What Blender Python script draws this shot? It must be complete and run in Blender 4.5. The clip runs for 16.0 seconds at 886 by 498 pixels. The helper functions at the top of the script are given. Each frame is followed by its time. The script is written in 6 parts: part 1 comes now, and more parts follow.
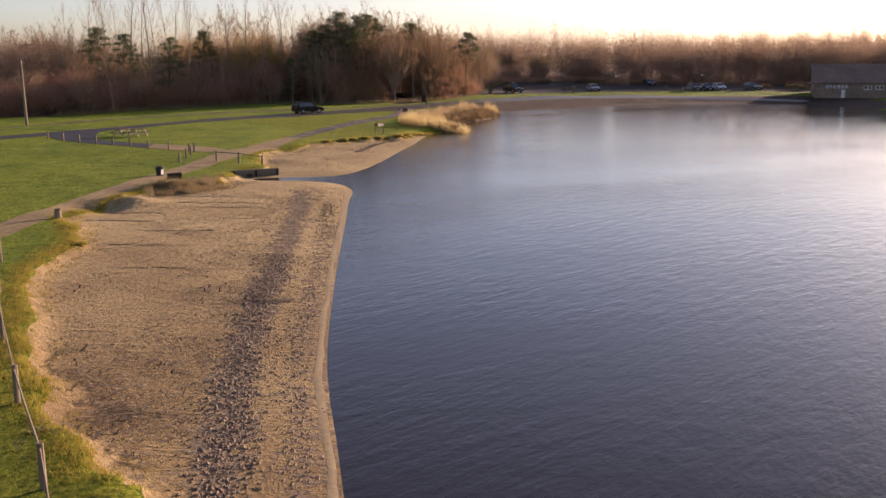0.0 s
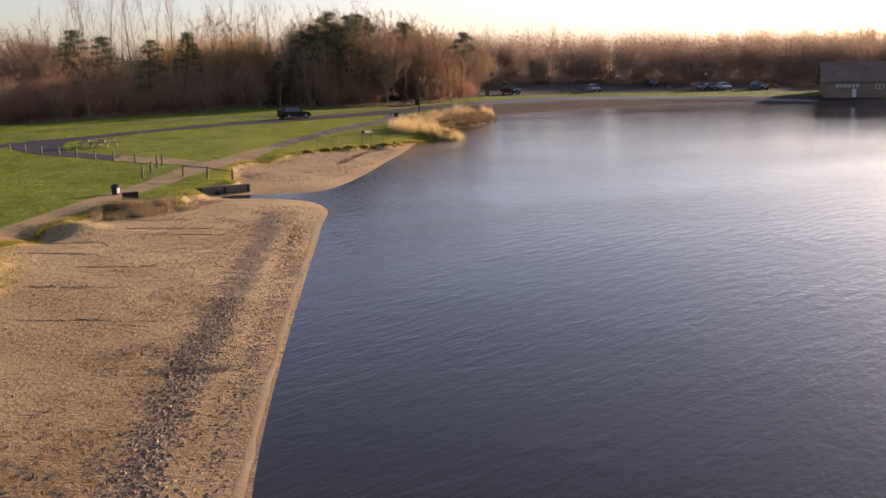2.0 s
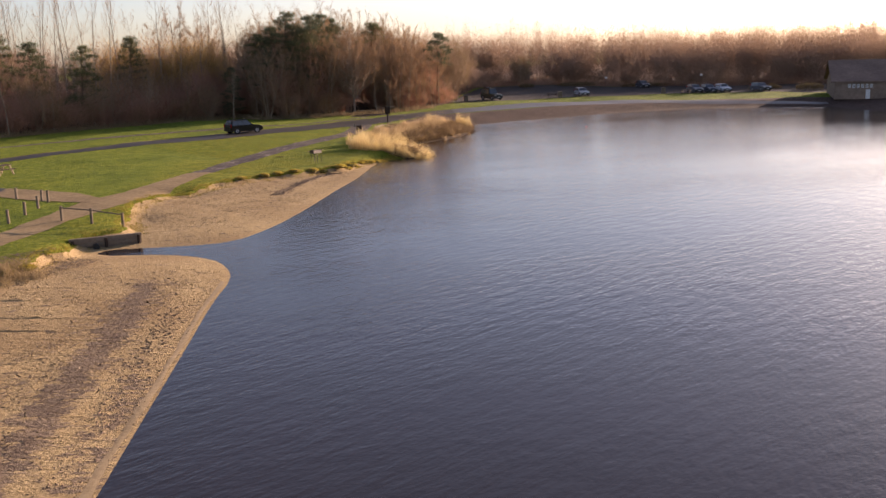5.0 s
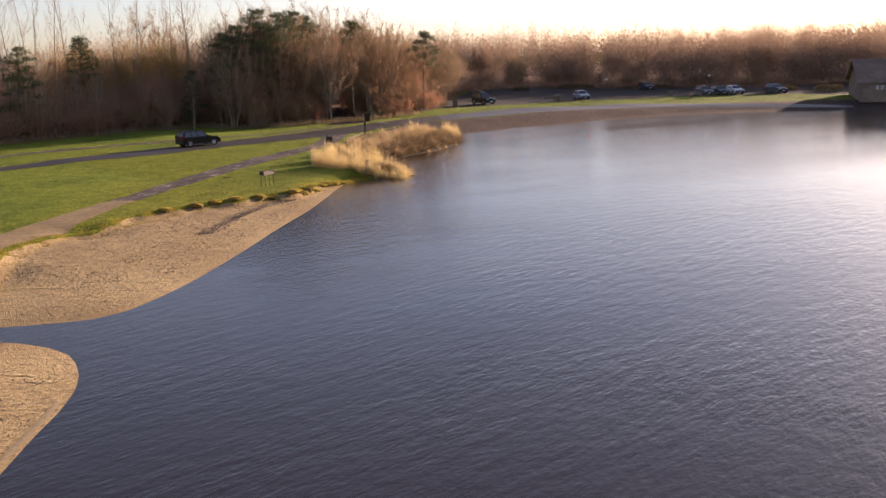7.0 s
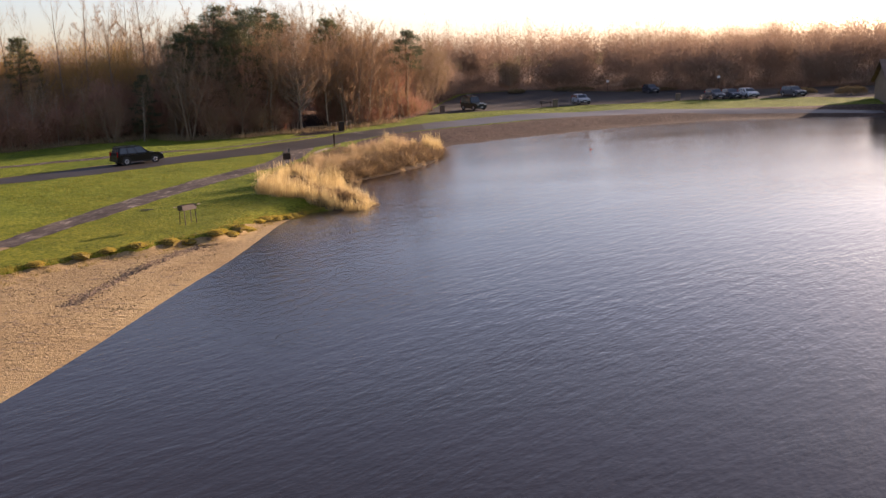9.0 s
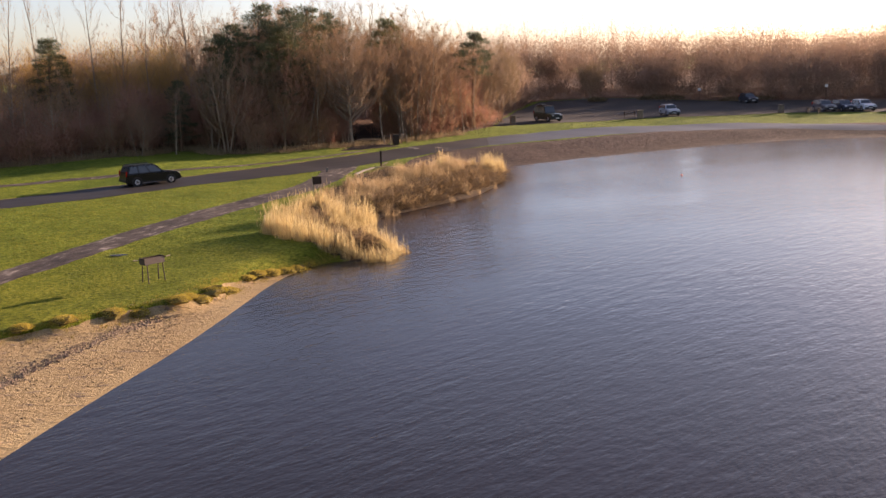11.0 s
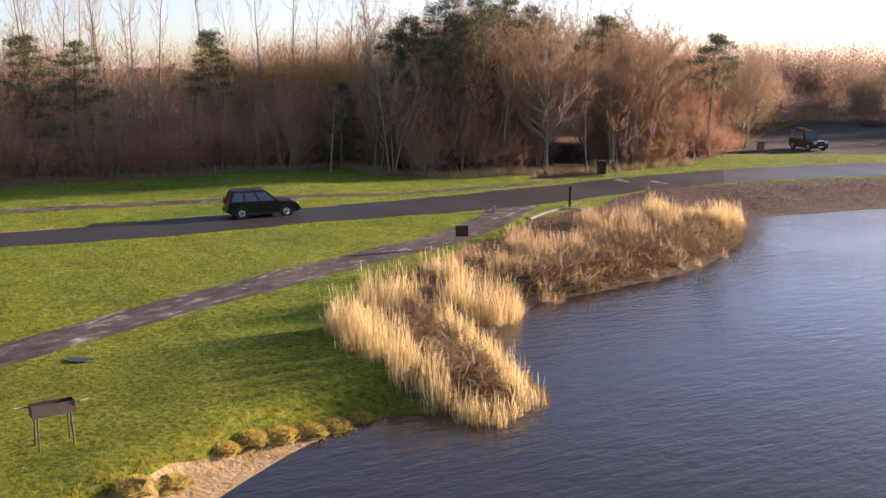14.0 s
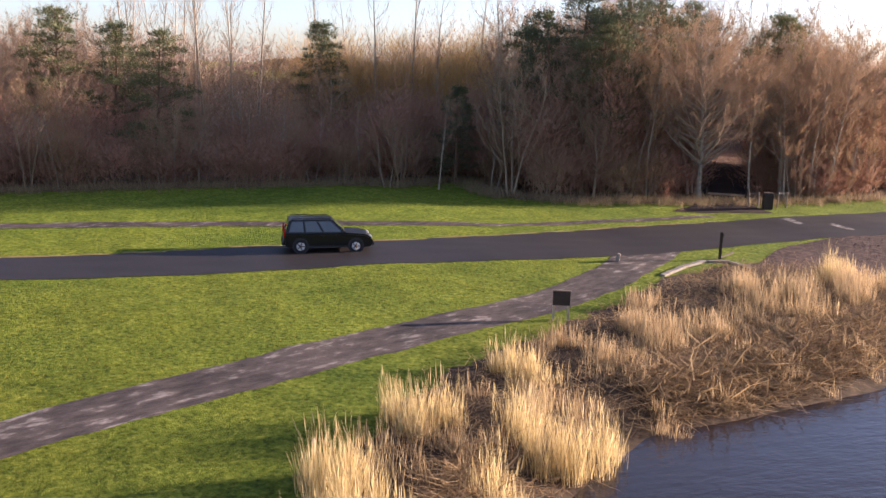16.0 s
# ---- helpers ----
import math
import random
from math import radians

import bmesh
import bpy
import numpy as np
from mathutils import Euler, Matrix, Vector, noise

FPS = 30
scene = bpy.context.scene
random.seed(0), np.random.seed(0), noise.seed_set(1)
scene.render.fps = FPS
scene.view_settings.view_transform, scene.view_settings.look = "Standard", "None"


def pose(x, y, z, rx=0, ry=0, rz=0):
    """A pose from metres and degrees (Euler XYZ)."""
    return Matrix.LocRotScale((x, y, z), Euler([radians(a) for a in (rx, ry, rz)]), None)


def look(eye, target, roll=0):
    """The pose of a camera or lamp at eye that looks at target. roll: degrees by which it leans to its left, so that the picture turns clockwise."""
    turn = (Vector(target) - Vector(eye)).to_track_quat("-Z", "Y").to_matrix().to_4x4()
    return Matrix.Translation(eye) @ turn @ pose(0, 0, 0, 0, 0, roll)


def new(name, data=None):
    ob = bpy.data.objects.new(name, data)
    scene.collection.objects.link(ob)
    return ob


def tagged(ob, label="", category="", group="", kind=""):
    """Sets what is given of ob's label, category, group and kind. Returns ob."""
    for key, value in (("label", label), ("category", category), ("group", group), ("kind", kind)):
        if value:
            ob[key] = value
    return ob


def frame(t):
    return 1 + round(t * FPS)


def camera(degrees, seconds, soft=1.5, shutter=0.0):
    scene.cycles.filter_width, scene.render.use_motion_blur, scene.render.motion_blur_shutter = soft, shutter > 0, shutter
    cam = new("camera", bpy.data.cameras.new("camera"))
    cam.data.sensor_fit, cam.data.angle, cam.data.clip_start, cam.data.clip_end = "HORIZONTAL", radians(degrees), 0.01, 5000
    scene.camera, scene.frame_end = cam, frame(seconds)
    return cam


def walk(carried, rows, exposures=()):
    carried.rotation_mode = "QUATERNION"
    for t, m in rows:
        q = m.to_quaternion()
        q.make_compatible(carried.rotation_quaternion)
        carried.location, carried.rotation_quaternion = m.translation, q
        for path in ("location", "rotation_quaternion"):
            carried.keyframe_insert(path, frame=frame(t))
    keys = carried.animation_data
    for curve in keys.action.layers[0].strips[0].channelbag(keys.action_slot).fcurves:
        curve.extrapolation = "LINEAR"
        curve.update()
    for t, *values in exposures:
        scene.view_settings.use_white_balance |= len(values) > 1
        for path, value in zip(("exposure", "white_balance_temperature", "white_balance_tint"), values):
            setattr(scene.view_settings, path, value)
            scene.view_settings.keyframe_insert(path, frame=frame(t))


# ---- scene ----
cam = camera(51.0, 16.0)
# the flight: seconds, eye, yaw to the left, pitch, roll
FLIGHT = [
    (0, -10.285, -62.739, 8.748, -2.372, -11.792, -0.461),
    (0.5, -10.064, -61.426, 8.776, -2.345, -11.788, -0.542),
    (1, -9.771, -59.920, 8.850, -2.327, -11.790, -0.686),
    (1.5, -9.469, -58.179, 8.894, -2.303, -11.819, -0.780),
    (2, -9.167, -56.142, 8.964, -2.334, -11.821, -0.921),
    (2.5, -8.916, -54.018, 9.011, -2.460, -11.829, -1.076),
    (3, -8.576, -51.723, 9.083, -2.597, -11.827, -1.160),
    (3.5, -8.227, -49.515, 9.122, -2.770, -11.812, -1.324),
    (4, -7.660, -47.106, 9.127, -2.907, -11.786, -1.494),
    (6.5, -5.230, -30.501, 8.964, -3.328, -11.679, -1.807),
    (7, -4.621, -27.155, 8.948, -3.382, -11.664, -1.955),
    (7.5, -3.985, -23.824, 8.944, -3.484, -11.645, -2.075),
    (8, -3.377, -20.499, 8.971, -3.513, -11.676, -2.106),
    (8.5, -2.591, -17.116, 9.028, -3.476, -11.688, -2.143),
    (10.8, 0.383, -2.045, 9.408, 0.261, -11.473, -2.054),
    (11, 0.628, -0.636, 9.403, 1.589, -11.391, -1.805),
    (11.5, 1.085, 3.077, 9.393, 4.188, -11.221, -1.500),
    (12, 1.361, 6.723, 9.237, 6.519, -11.016, -1.373),
    (12.5, 1.609, 10.392, 9.145, 9.009, -10.947, -1.131),
    (13, 1.719, 13.800, 9.096, 11.246, -10.843, -0.759),
    (13.5, 1.820, 17.223, 9.151, 13.723, -10.773, -0.487),
    (14, 1.680, 20.371, 9.223, 15.905, -10.754, -0.116),
    (14.5, 1.534, 23.647, 9.370, 18.372, -10.809, 0.324),
    (15, 1.260, 26.649, 9.479, 20.666, -10.874, 0.789),
    (15.5, 0.937, 29.779, 9.603, 23.148, -10.970, 1.252),
    (16, 0.466, 32.630, 9.735, 25.591, -11.111, 1.668),]


def flown(x, y, z, yaw, pitch, roll):
    yaw, pitch = radians(yaw), radians(pitch)
    ahead = Vector((-math.sin(yaw) * math.cos(pitch), math.cos(yaw) * math.cos(pitch), math.sin(pitch)))
    eye = Vector((x, y, z))
    return look(eye, eye + ahead * 10, roll)


walk(cam, [(row[0], flown(*row[1:])) for row in FLIGHT], [(0, 1.27, 6750, 30), (8, 1.49, 6850, 30), (11, 1.60, 6850, 30), (13, 1.84, 6650, 30), (16, 2.07, 6000, 29)])

# ---------------------------------------------------------------- light
SUN_AZ, SUN_EL = 48.5, 10.5
world = bpy.data.worlds.new("sky")
scene.world = world
world.use_nodes = True
wn = world.node_tree
sky = wn.nodes.new("ShaderNodeTexSky")
sky.sky_type = "NISHITA"
sky.sun_disc = False
sky.sun_elevation, sky.sun_rotation = radians(SUN_EL), radians(SUN_AZ)
sky.altitude, sky.air_density, sky.dust_density, sky.ozone_density = 60, 0.85, 0.9, 2.2
wn.nodes["Background"].inputs[1].default_value = 0.080
pale = wn.nodes.new("ShaderNodeHueSaturation")
pale.inputs["Saturation"].default_value = 0.82
wn.links.new(sky.outputs[0], pale.inputs["Color"])
wn.links.new(pale.outputs[0], wn.nodes["Background"].inputs[0])
sun = new("sun", bpy.data.lights.new("sun", "SUN"))
sun.data.energy, sun.data.angle, sun.data.color = 5.0, radians(0.6), (1.0, 0.82, 0.60)
toward = Vector((math.sin(radians(SUN_AZ)) * math.cos(radians(SUN_EL)), math.cos(radians(SUN_AZ)) * math.cos(radians(SUN_EL)), math.sin(radians(SUN_EL))))
sun.matrix_world = look(toward * 300, (0, 0, 0))


# ---------------------------------------------------------------- materials
def links(m):
    m.use_nodes = True
    nt = m.node_tree
    return nt, nt.nodes, nt.links, nt.nodes["Principled BSDF"]


def noise_node(nt, coord, scale, detail=4.0, rough=0.55, stretch=None):
    n = nt.nodes.new("ShaderNodeTexNoise")
    n.inputs["Scale"].default_value, n.inputs["Detail"].default_value, n.inputs["Roughness"].default_value = scale, detail, rough
    if stretch:
        mp = nt.nodes.new("ShaderNodeMapping")
        mp.vector_type = "TEXTURE"
        mp.inputs["Scale"].default_value = tuple(1 / v for v in stretch[:3])
        if len(stretch) > 3:
            mp.inputs["Rotation"].default_value = (0, 0, radians(stretch[3]))
        nt.links.new(coord, mp.inputs[0])
        coord = mp.outputs[0]
    nt.links.new(coord, n.inputs["Vector"])
    return n.outputs[0]


def ramp(nt, fac, stops):
    r = nt.nodes.new("ShaderNodeValToRGB")
    while len(r.color_ramp.elements) < len(stops):
        r.color_ramp.elements.new(0.5)
    for e, (at, c) in zip(r.color_ramp.elements, stops):
        e.position, e.color = at, (*c, 1)
    nt.links.new(fac, r.inputs[0])
    return r.outputs[0]


def mixed(nt, fac, a, b, blend="MIX"):
    n = nt.nodes.new("ShaderNodeMix")
    n.data_type, n.blend_type = "RGBA", blend
    if isinstance(fac, float):
        n.inputs[0].default_value = fac
    else:
        nt.links.new(fac, n.inputs[0])
    for sock, v in ((n.inputs[6], a), (n.inputs[7], b)):
        if isinstance(v, tuple):
            sock.default_value = (*v, 1)
        else:
            nt.links.new(v, sock)
    return n.outputs[2]


def bumped(nt, p, height, strength, distance):
    b = nt.nodes.new("ShaderNodeBump")
    b.inputs["Strength"].default_value, b.inputs["Distance"].default_value = strength, distance
    nt.links.new(height, b.inputs["Height"])
    nt.links.new(b.outputs[0], p.inputs["Normal"])


def where(nt, kind="Position"):
    g = nt.nodes.new("ShaderNodeNewGeometry")
    return g.outputs[kind]


def surface(name, fine, coarse, fscale=6.0, cscale=0.35, rough=0.9, bump=0.5, depth=0.03, spec=0.25, stretch=None, bscale=None):
    """Two scales of colour: a ramp on fine grain, tinted by a broad one."""
    m = bpy.data.materials.new(name)
    nt, nodes, lk, p = links(m)
    pos = where(nt)
    a = ramp(nt, noise_node(nt, pos, fscale, 6, 0.65, stretch), fine)
    b = ramp(nt, noise_node(nt, pos, cscale, 3), coarse)
    lk.new(mixed(nt, 1.0, a, b, "MULTIPLY"), p.inputs["Base Color"])
    p.inputs["Roughness"].default_value, p.inputs["Specular IOR Level"].default_value = rough, spec
    if bump:
        bumped(nt, p, noise_node(nt, pos, bscale or fscale, 8, 0.75, stretch), bump, depth)
    return m


def piecewise(name, colors, rough=0.85, spec=0.2, metal=0.0, fscale=8.0, per_island=False, dark=0.75, thin=0.0):
    """Colour that varies from piece to piece and a little within each."""
    m = bpy.data.materials.new(name)
    nt, nodes, lk, p = links(m)
    if per_island:
        rnd = where(nt, "Random Per Island")
    else:
        oi = nodes.new("ShaderNodeObjectInfo")
        rnd = oi.outputs["Random"]
    n = len(colors)
    c = ramp(nt, rnd, [(i / max(1, n - 1), v) for i, v in enumerate(colors)])
    t = ramp(nt, noise_node(nt, where(nt), fscale, 4), [(0.3, (dark,) * 3), (0.7, (1.0,) * 3)])
    tone = mixed(nt, 1.0, c, t, "MULTIPLY")
    lk.new(tone, p.inputs["Base Color"])
    p.inputs["Roughness"].default_value, p.inputs["Specular IOR Level"].default_value, p.inputs["Metallic"].default_value = rough, spec, metal
    if thin:
        # thin leaves and stalks let part of the light through
        leaf, both = nodes.new("ShaderNodeBsdfTranslucent"), nodes.new("ShaderNodeMixShader")
        both.inputs[0].default_value = thin
        lk.new(tone, leaf.inputs["Color"])
        lk.new(p.outputs[0], both.inputs[1])
        lk.new(leaf.outputs[0], both.inputs[2])
        lk.new(both.outputs[0], nodes["Material Output"].inputs["Surface"])
    return m


def plain(name, color, rough=0.6, metal=0.0, spec=0.4, coat=0.0):
    m = bpy.data.materials.new(name)
    nt, nodes, lk, p = links(m)
    t = ramp(nt, noise_node(nt, where(nt), 3.0, 4), [(0.3, tuple(v * 0.82 for v in color)), (0.7, color)])
    lk.new(t, p.inputs["Base Color"])
    p.inputs["Roughness"].default_value, p.inputs["Metallic"].default_value = rough, metal
    p.inputs["Specular IOR Level"].default_value, p.inputs["Coat Weight"].default_value = spec, coat
    return m


W = ((0.3, (0.72, 0.72, 0.72)), (0.72, (1.0, 1.0, 1.0)))
VERGE = surface("verge", [(0.3, (0.20, 0.145, 0.05)), (0.7, (0.34, 0.26, 0.11))], W, 4, 0.4, 0.95, 0.6, 0.03, 0.1)


def grass_material():
    """Winter turf: fine dark and bright blades, broad mottling, drier and yellower where the turf is thin."""
    m = bpy.data.materials.new("grass")
    nt, nodes, lk, p = links(m)
    pos = where(nt)
    fine = ramp(nt, noise_node(nt, pos, 5.5, 7, 0.72), [(0.35, (0.045, 0.070, 0.008)), (0.5, (0.136, 0.176, 0.017)), (0.65, (0.24, 0.272, 0.045))])
    broad = ramp(nt, noise_node(nt, pos, 0.13, 3), [(0.3, (0.62, 0.72, 0.58)), (0.48, (1, 1, 0.9)), (0.62, (1.04, 1.0, 0.85)), (0.78, (0.86, 0.84, 0.72))])
    mid = ramp(nt, noise_node(nt, pos, 0.9, 4, 0.6), [(0.38, (0.74, 0.80, 0.70)), (0.6, (1.06, 1.05, 1.0))])
    at = nodes.new("ShaderNodeAttribute")
    at.attribute_name = "thin_turf"
    dry = ramp(nt, at.outputs["Fac"], [(0.0, (1.0, 1.0, 1.0)), (1.0, (1.2, 1.03, 0.9))])
    tone = mixed(nt, 1.0, mixed(nt, 1.0, mixed(nt, 1.0, fine, broad, "MULTIPLY"), mid, "MULTIPLY"), dry, "MULTIPLY")
    lk.new(tone, p.inputs["Base Color"])
    p.inputs["Roughness"].default_value, p.inputs["Specular IOR Level"].default_value = 0.95, 0.1
    bumped(nt, p, noise_node(nt, pos, 5.5, 8, 0.78), 1.0, 0.16)
    return m


GRASS = grass_material()


def sand_material():
    """Trampled sand: grain, dark crumbs that thicken toward the wrack line, broad blotches, a darker tone toward low y.
    """
    m = bpy.data.materials.new("sand")
    nt, nodes, lk, p = links(m)
    pos = where(nt)
    grain = ramp(nt, noise_node(nt, pos, 7.0, 6, 0.7), [(0.25, (0.23, 0.165, 0.085)), (0.5, (0.38, 0.282, 0.15)), (0.8, (0.47, 0.36, 0.205))])
    broad = ramp(nt, noise_node(nt, pos, 0.16, 3), [(0.3, (0.74, 0.68, 0.64)), (0.65, (1.06, 1.04, 1.0))])
    # multiplies the sand colour down toward the low-y end of the beach
    low_y_at = nodes.new("ShaderNodeAttribute")
    low_y_at.attribute_name = "low_y_tone"
    low_y_tint = ramp(nt, low_y_at.outputs["Fac"], [(0.0, (1.0, 1.0, 1.0)), (1.0, (0.66, 0.62, 0.60))])
    base = mixed(nt, 1.0, mixed(nt, 1.0, grain, broad, "MULTIPLY"), low_y_tint, "MULTIPLY")
    at = nodes.new("ShaderNodeAttribute")
    at.attribute_name = "weed"
    crumbs = noise_node(nt, pos, 2.6, 5, 0.75, (0.6, 1.4, 1.0, 8))
    both = nodes.new("ShaderNodeMath")
    both.operation = "MULTIPLY_ADD"
    lk.new(at.outputs["Fac"], both.inputs[0])
    both.inputs[1].default_value = 0.16
    lk.new(crumbs, both.inputs[2])
    spots = ramp(nt, both.outputs[0], [(0.585, (0, 0, 0)), (0.66, (1, 1, 1))])
    dark = ramp(nt, noise_node(nt, pos, 9, 3), [(0.3, (0.12, 0.086, 0.064)), (0.7, (0.25, 0.185, 0.125))])
    lk.new(mixed(nt, spots, base, dark), p.inputs["Base Color"])
    p.inputs["Roughness"].default_value, p.inputs["Specular IOR Level"].default_value = 0.95, 0.12
    hgt = nodes.new("ShaderNodeMath")
    hgt.operation = "MULTIPLY_ADD"
    lk.new(crumbs, hgt.inputs[0])
    hgt.inputs[1].default_value = 1.0
    drag = ramp(nt, noise_node(nt, pos, 1.0, 4, 0.6, (0.16, 1.5, 1.0, -6)), [(0.58, (0, 0, 0)), (0.70, (0.45, 0.45, 0.45))])
    rough = nodes.new("ShaderNodeMath")
    lk.new(drag, rough.inputs[0])
    lk.new(noise_node(nt, pos, 5.5, 6, 0.7), rough.inputs[1])
    lk.new(rough.outputs[0], hgt.inputs[2])
    bumped(nt, p, hgt.outputs[0], 0.95, 0.09)
    return m


SAND = sand_material()
WETSAND = surface("strand_sand", [(0.3, (0.27, 0.195, 0.11)), (0.7, (0.38, 0.285, 0.165))], W, 5, 0.4, 0.8, 0.5, 0.02, 0.2)
SHINGLE = surface("shingle", [(0.3, (0.034, 0.021, 0.016)), (0.5, (0.088, 0.055, 0.042)), (0.8, (0.17, 0.112, 0.084))], W, 3, 0.3, 0.95, 1.0, 0.08, 0.12)
REEDMUD = surface("reed_mud", [(0.3, (0.03, 0.02, 0.013)), (0.5, (0.085, 0.056, 0.032)), (0.8, (0.19, 0.125, 0.065))], W, 2.2, 0.5, 0.9, 1.0, 0.12, 0.15)
TARMAC = surface("tarmac", [(0.3, (0.016, 0.013, 0.012)), (0.7, (0.032, 0.025, 0.023))], W, 9, 0.25, 0.6, 0.3, 0.008, 0.3)
PROM = surface("promenade_tarmac", [(0.3, (0.035, 0.034, 0.038)), (0.7, (0.07, 0.066, 0.072))], W, 6, 0.3, 0.55, 0.3, 0.006, 0.4)
WOODTAR = surface("shaded_path_tarmac", [(0.3, (0.042, 0.030, 0.026)), (0.7, (0.072, 0.053, 0.045))], W, 6, 0.3, 0.95, 0.4, 0.01, 0.05)
CARPARK = surface("car_park_surface", [(0.3, (0.040, 0.033, 0.030)), (0.7, (0.075, 0.062, 0.054))], W, 4, 0.18, 0.9, 0.4, 0.02, 0.12)
MUDPATH = surface("mud_path", [(0.34, (0.045, 0.034, 0.028)), (0.56, (0.105, 0.08, 0.064)), (0.72, (0.40, 0.34, 0.285))], [(0.3, (0.6, 0.6, 0.6)), (0.7, (1.15, 1.15, 1.15))], 2.6, 0.5, 0.75, 1.0, 0.05, 0.2, (1.0, 0.38, 1.0, -19))
GRITPATH = surface("grit_path", [(0.3, (0.22, 0.155, 0.082)), (0.7, (0.38, 0.28, 0.155))], W, 3, 0.4, 0.9, 0.6, 0.03, 0.1)
FOREST = surface("forest_floor", [(0.3, (0.085, 0.05, 0.034)), (0.55, (0.18, 0.105, 0.066)), (0.8, (0.29, 0.175, 0.105))], W, 3, 0.3, 0.95, 0.9, 0.1, 0.1)
BARK = piecewise("bark", [(0.27, 0.195, 0.125), (0.37, 0.275, 0.18), (0.32, 0.235, 0.15)], fscale=5)
PALEBARK = piecewise("pale_bark", [(0.32, 0.25, 0.175), (0.44, 0.36, 0.26)], fscale=4, dark=0.5)
PINEBARK = piecewise("pine_bark", [(0.16, 0.095, 0.06), (0.22, 0.13, 0.08)], fscale=4, dark=0.6)
TWIG = piecewise("twigs", [(0.30, 0.192, 0.105), (0.37, 0.24, 0.13), (0.29, 0.182, 0.108), (0.36, 0.245, 0.15)], fscale=0.5, thin=0.4)
PALETWIG = piecewise("pale_twigs", [(0.25, 0.18, 0.105), (0.31, 0.225, 0.13)], fscale=0.5, thin=0.4)
REDTWIG = piecewise("red_twigs", [(0.28, 0.125, 0.08), (0.34, 0.17, 0.105)], fscale=0.5, thin=0.5)
GOLDTWIG = piecewise("gold_twigs", [(0.46, 0.29, 0.10), (0.56, 0.37, 0.14)], fscale=0.5, thin=0.5)
UNDERTWIG = piecewise("brush_twigs", [(0.40, 0.215, 0.145), (0.47, 0.26, 0.165), (0.40, 0.23, 0.165)], fscale=0.3, per_island=True, thin=0.3)
NEEDLE = piecewise("needles", [(0.085, 0.10, 0.052), (0.14, 0.145, 0.062), (0.105, 0.12, 0.07)], fscale=0.8, per_island=False, thin=0.25)
FARTWIG = piecewise("far_twigs", [(0.32, 0.215, 0.155), (0.40, 0.28, 0.195), (0.36, 0.245, 0.175)], fscale=0.05, per_island=True, thin=0.45)
REED = piecewise("reed", [(0.36, 0.245, 0.105), (0.55, 0.405, 0.175), (0.68, 0.535, 0.255), (0.77, 0.63, 0.34), (0.48, 0.345, 0.145)], per_island=True, thin=0.55, rough=0.7)
FADEDREED = piecewise("faded_reed", [(0.28, 0.185, 0.095), (0.46, 0.325, 0.17), (0.60, 0.45, 0.25), (0.38, 0.26, 0.14)], per_island=True, thin=0.5, rough=0.7)
DEADREED = piecewise("fallen_reed", [(0.15, 0.095, 0.05), (0.30, 0.195, 0.10), (0.50, 0.34, 0.16)], per_island=True, thin=0.3)
BLADE = piecewise("blades", [(0.12, 0.13, 0.014), (0.22, 0.21, 0.028), (0.32, 0.27, 0.05)], per_island=True, thin=0.42)
GOLDGRASS = piecewise("golden_blades", [(0.30, 0.235, 0.04), (0.42, 0.31, 0.06), (0.22, 0.19, 0.03), (0.50, 0.38, 0.10)], per_island=True, thin=0.42)
DRYGRASS = piecewise("dry_grass", [(0.30, 0.22, 0.12), (0.42, 0.32, 0.18), (0.18, 0.125, 0.07)], per_island=True, thin=0.42)
WEEDCLOD = piecewise("weed_clods", [(0.19, 0.125, 0.092), (0.27, 0.185, 0.13), (0.34, 0.25, 0.16), (0.19, 0.135, 0.095)], per_island=True)
SHINGLESTONE = piecewise("shingle_stones", [(0.06, 0.04, 0.03), (0.10, 0.07, 0.05), (0.14, 0.095, 0.065), (0.08, 0.055, 0.04)], per_island=True)
SANDCLOD = piecewise("sand_clods", [(0.20, 0.145, 0.08), (0.30, 0.22, 0.12), (0.12, 0.085, 0.05)], per_island=True)
STICK = piecewise("debris", [(0.09, 0.062, 0.044), (0.16, 0.112, 0.076), (0.30, 0.225, 0.15)], per_island=True)
WOOD = piecewise("weathered_wood", [(0.20, 0.15, 0.105), (0.26, 0.20, 0.145)], fscale=6)
PALEWOOD = piecewise("pale_wood", [(0.42, 0.34, 0.22), (0.50, 0.41, 0.28)], fscale=6)
DARKWOOD = piecewise("dark_wood", [(0.045, 0.03, 0.022), (0.065, 0.042, 0.03)], fscale=5)
STEEL = plain("rusty_steel", (0.085, 0.062, 0.05), 0.6, 0.4)
BLACK = plain("black_plastic", (0.018, 0.018, 0.02), 0.5)
RUBBER = plain("rubber", (0.015, 0.015, 0.016), 0.85)
ALLOY = plain("alloy", (0.55, 0.55, 0.56), 0.35, 0.2)
WHITE = plain("white_paint", (0.75, 0.74, 0.71), 0.6)
CREAM = surface("worn_road_paint", [(0.42, (0.07, 0.06, 0.055)), (0.6, (0.36, 0.32, 0.27))], W, 2.2, 0.4, 0.8, 0.2, 0.005, 0.2)
CONCRETE = plain("concrete", (0.22, 0.19, 0.15), 0.9)
REDGLASS = plain("red_lens", (0.40, 0.012, 0.012), 0.2)
LENS = plain("headlamp_lens", (0.75, 0.75, 0.72), 0.1, 0.3)
ORANGE = plain("orange_plastic", (0.65, 0.10, 0.04), 0.45)
PANE = plain("car_window", (0.05, 0.058, 0.066), 0.05, 0.1, 0.9)
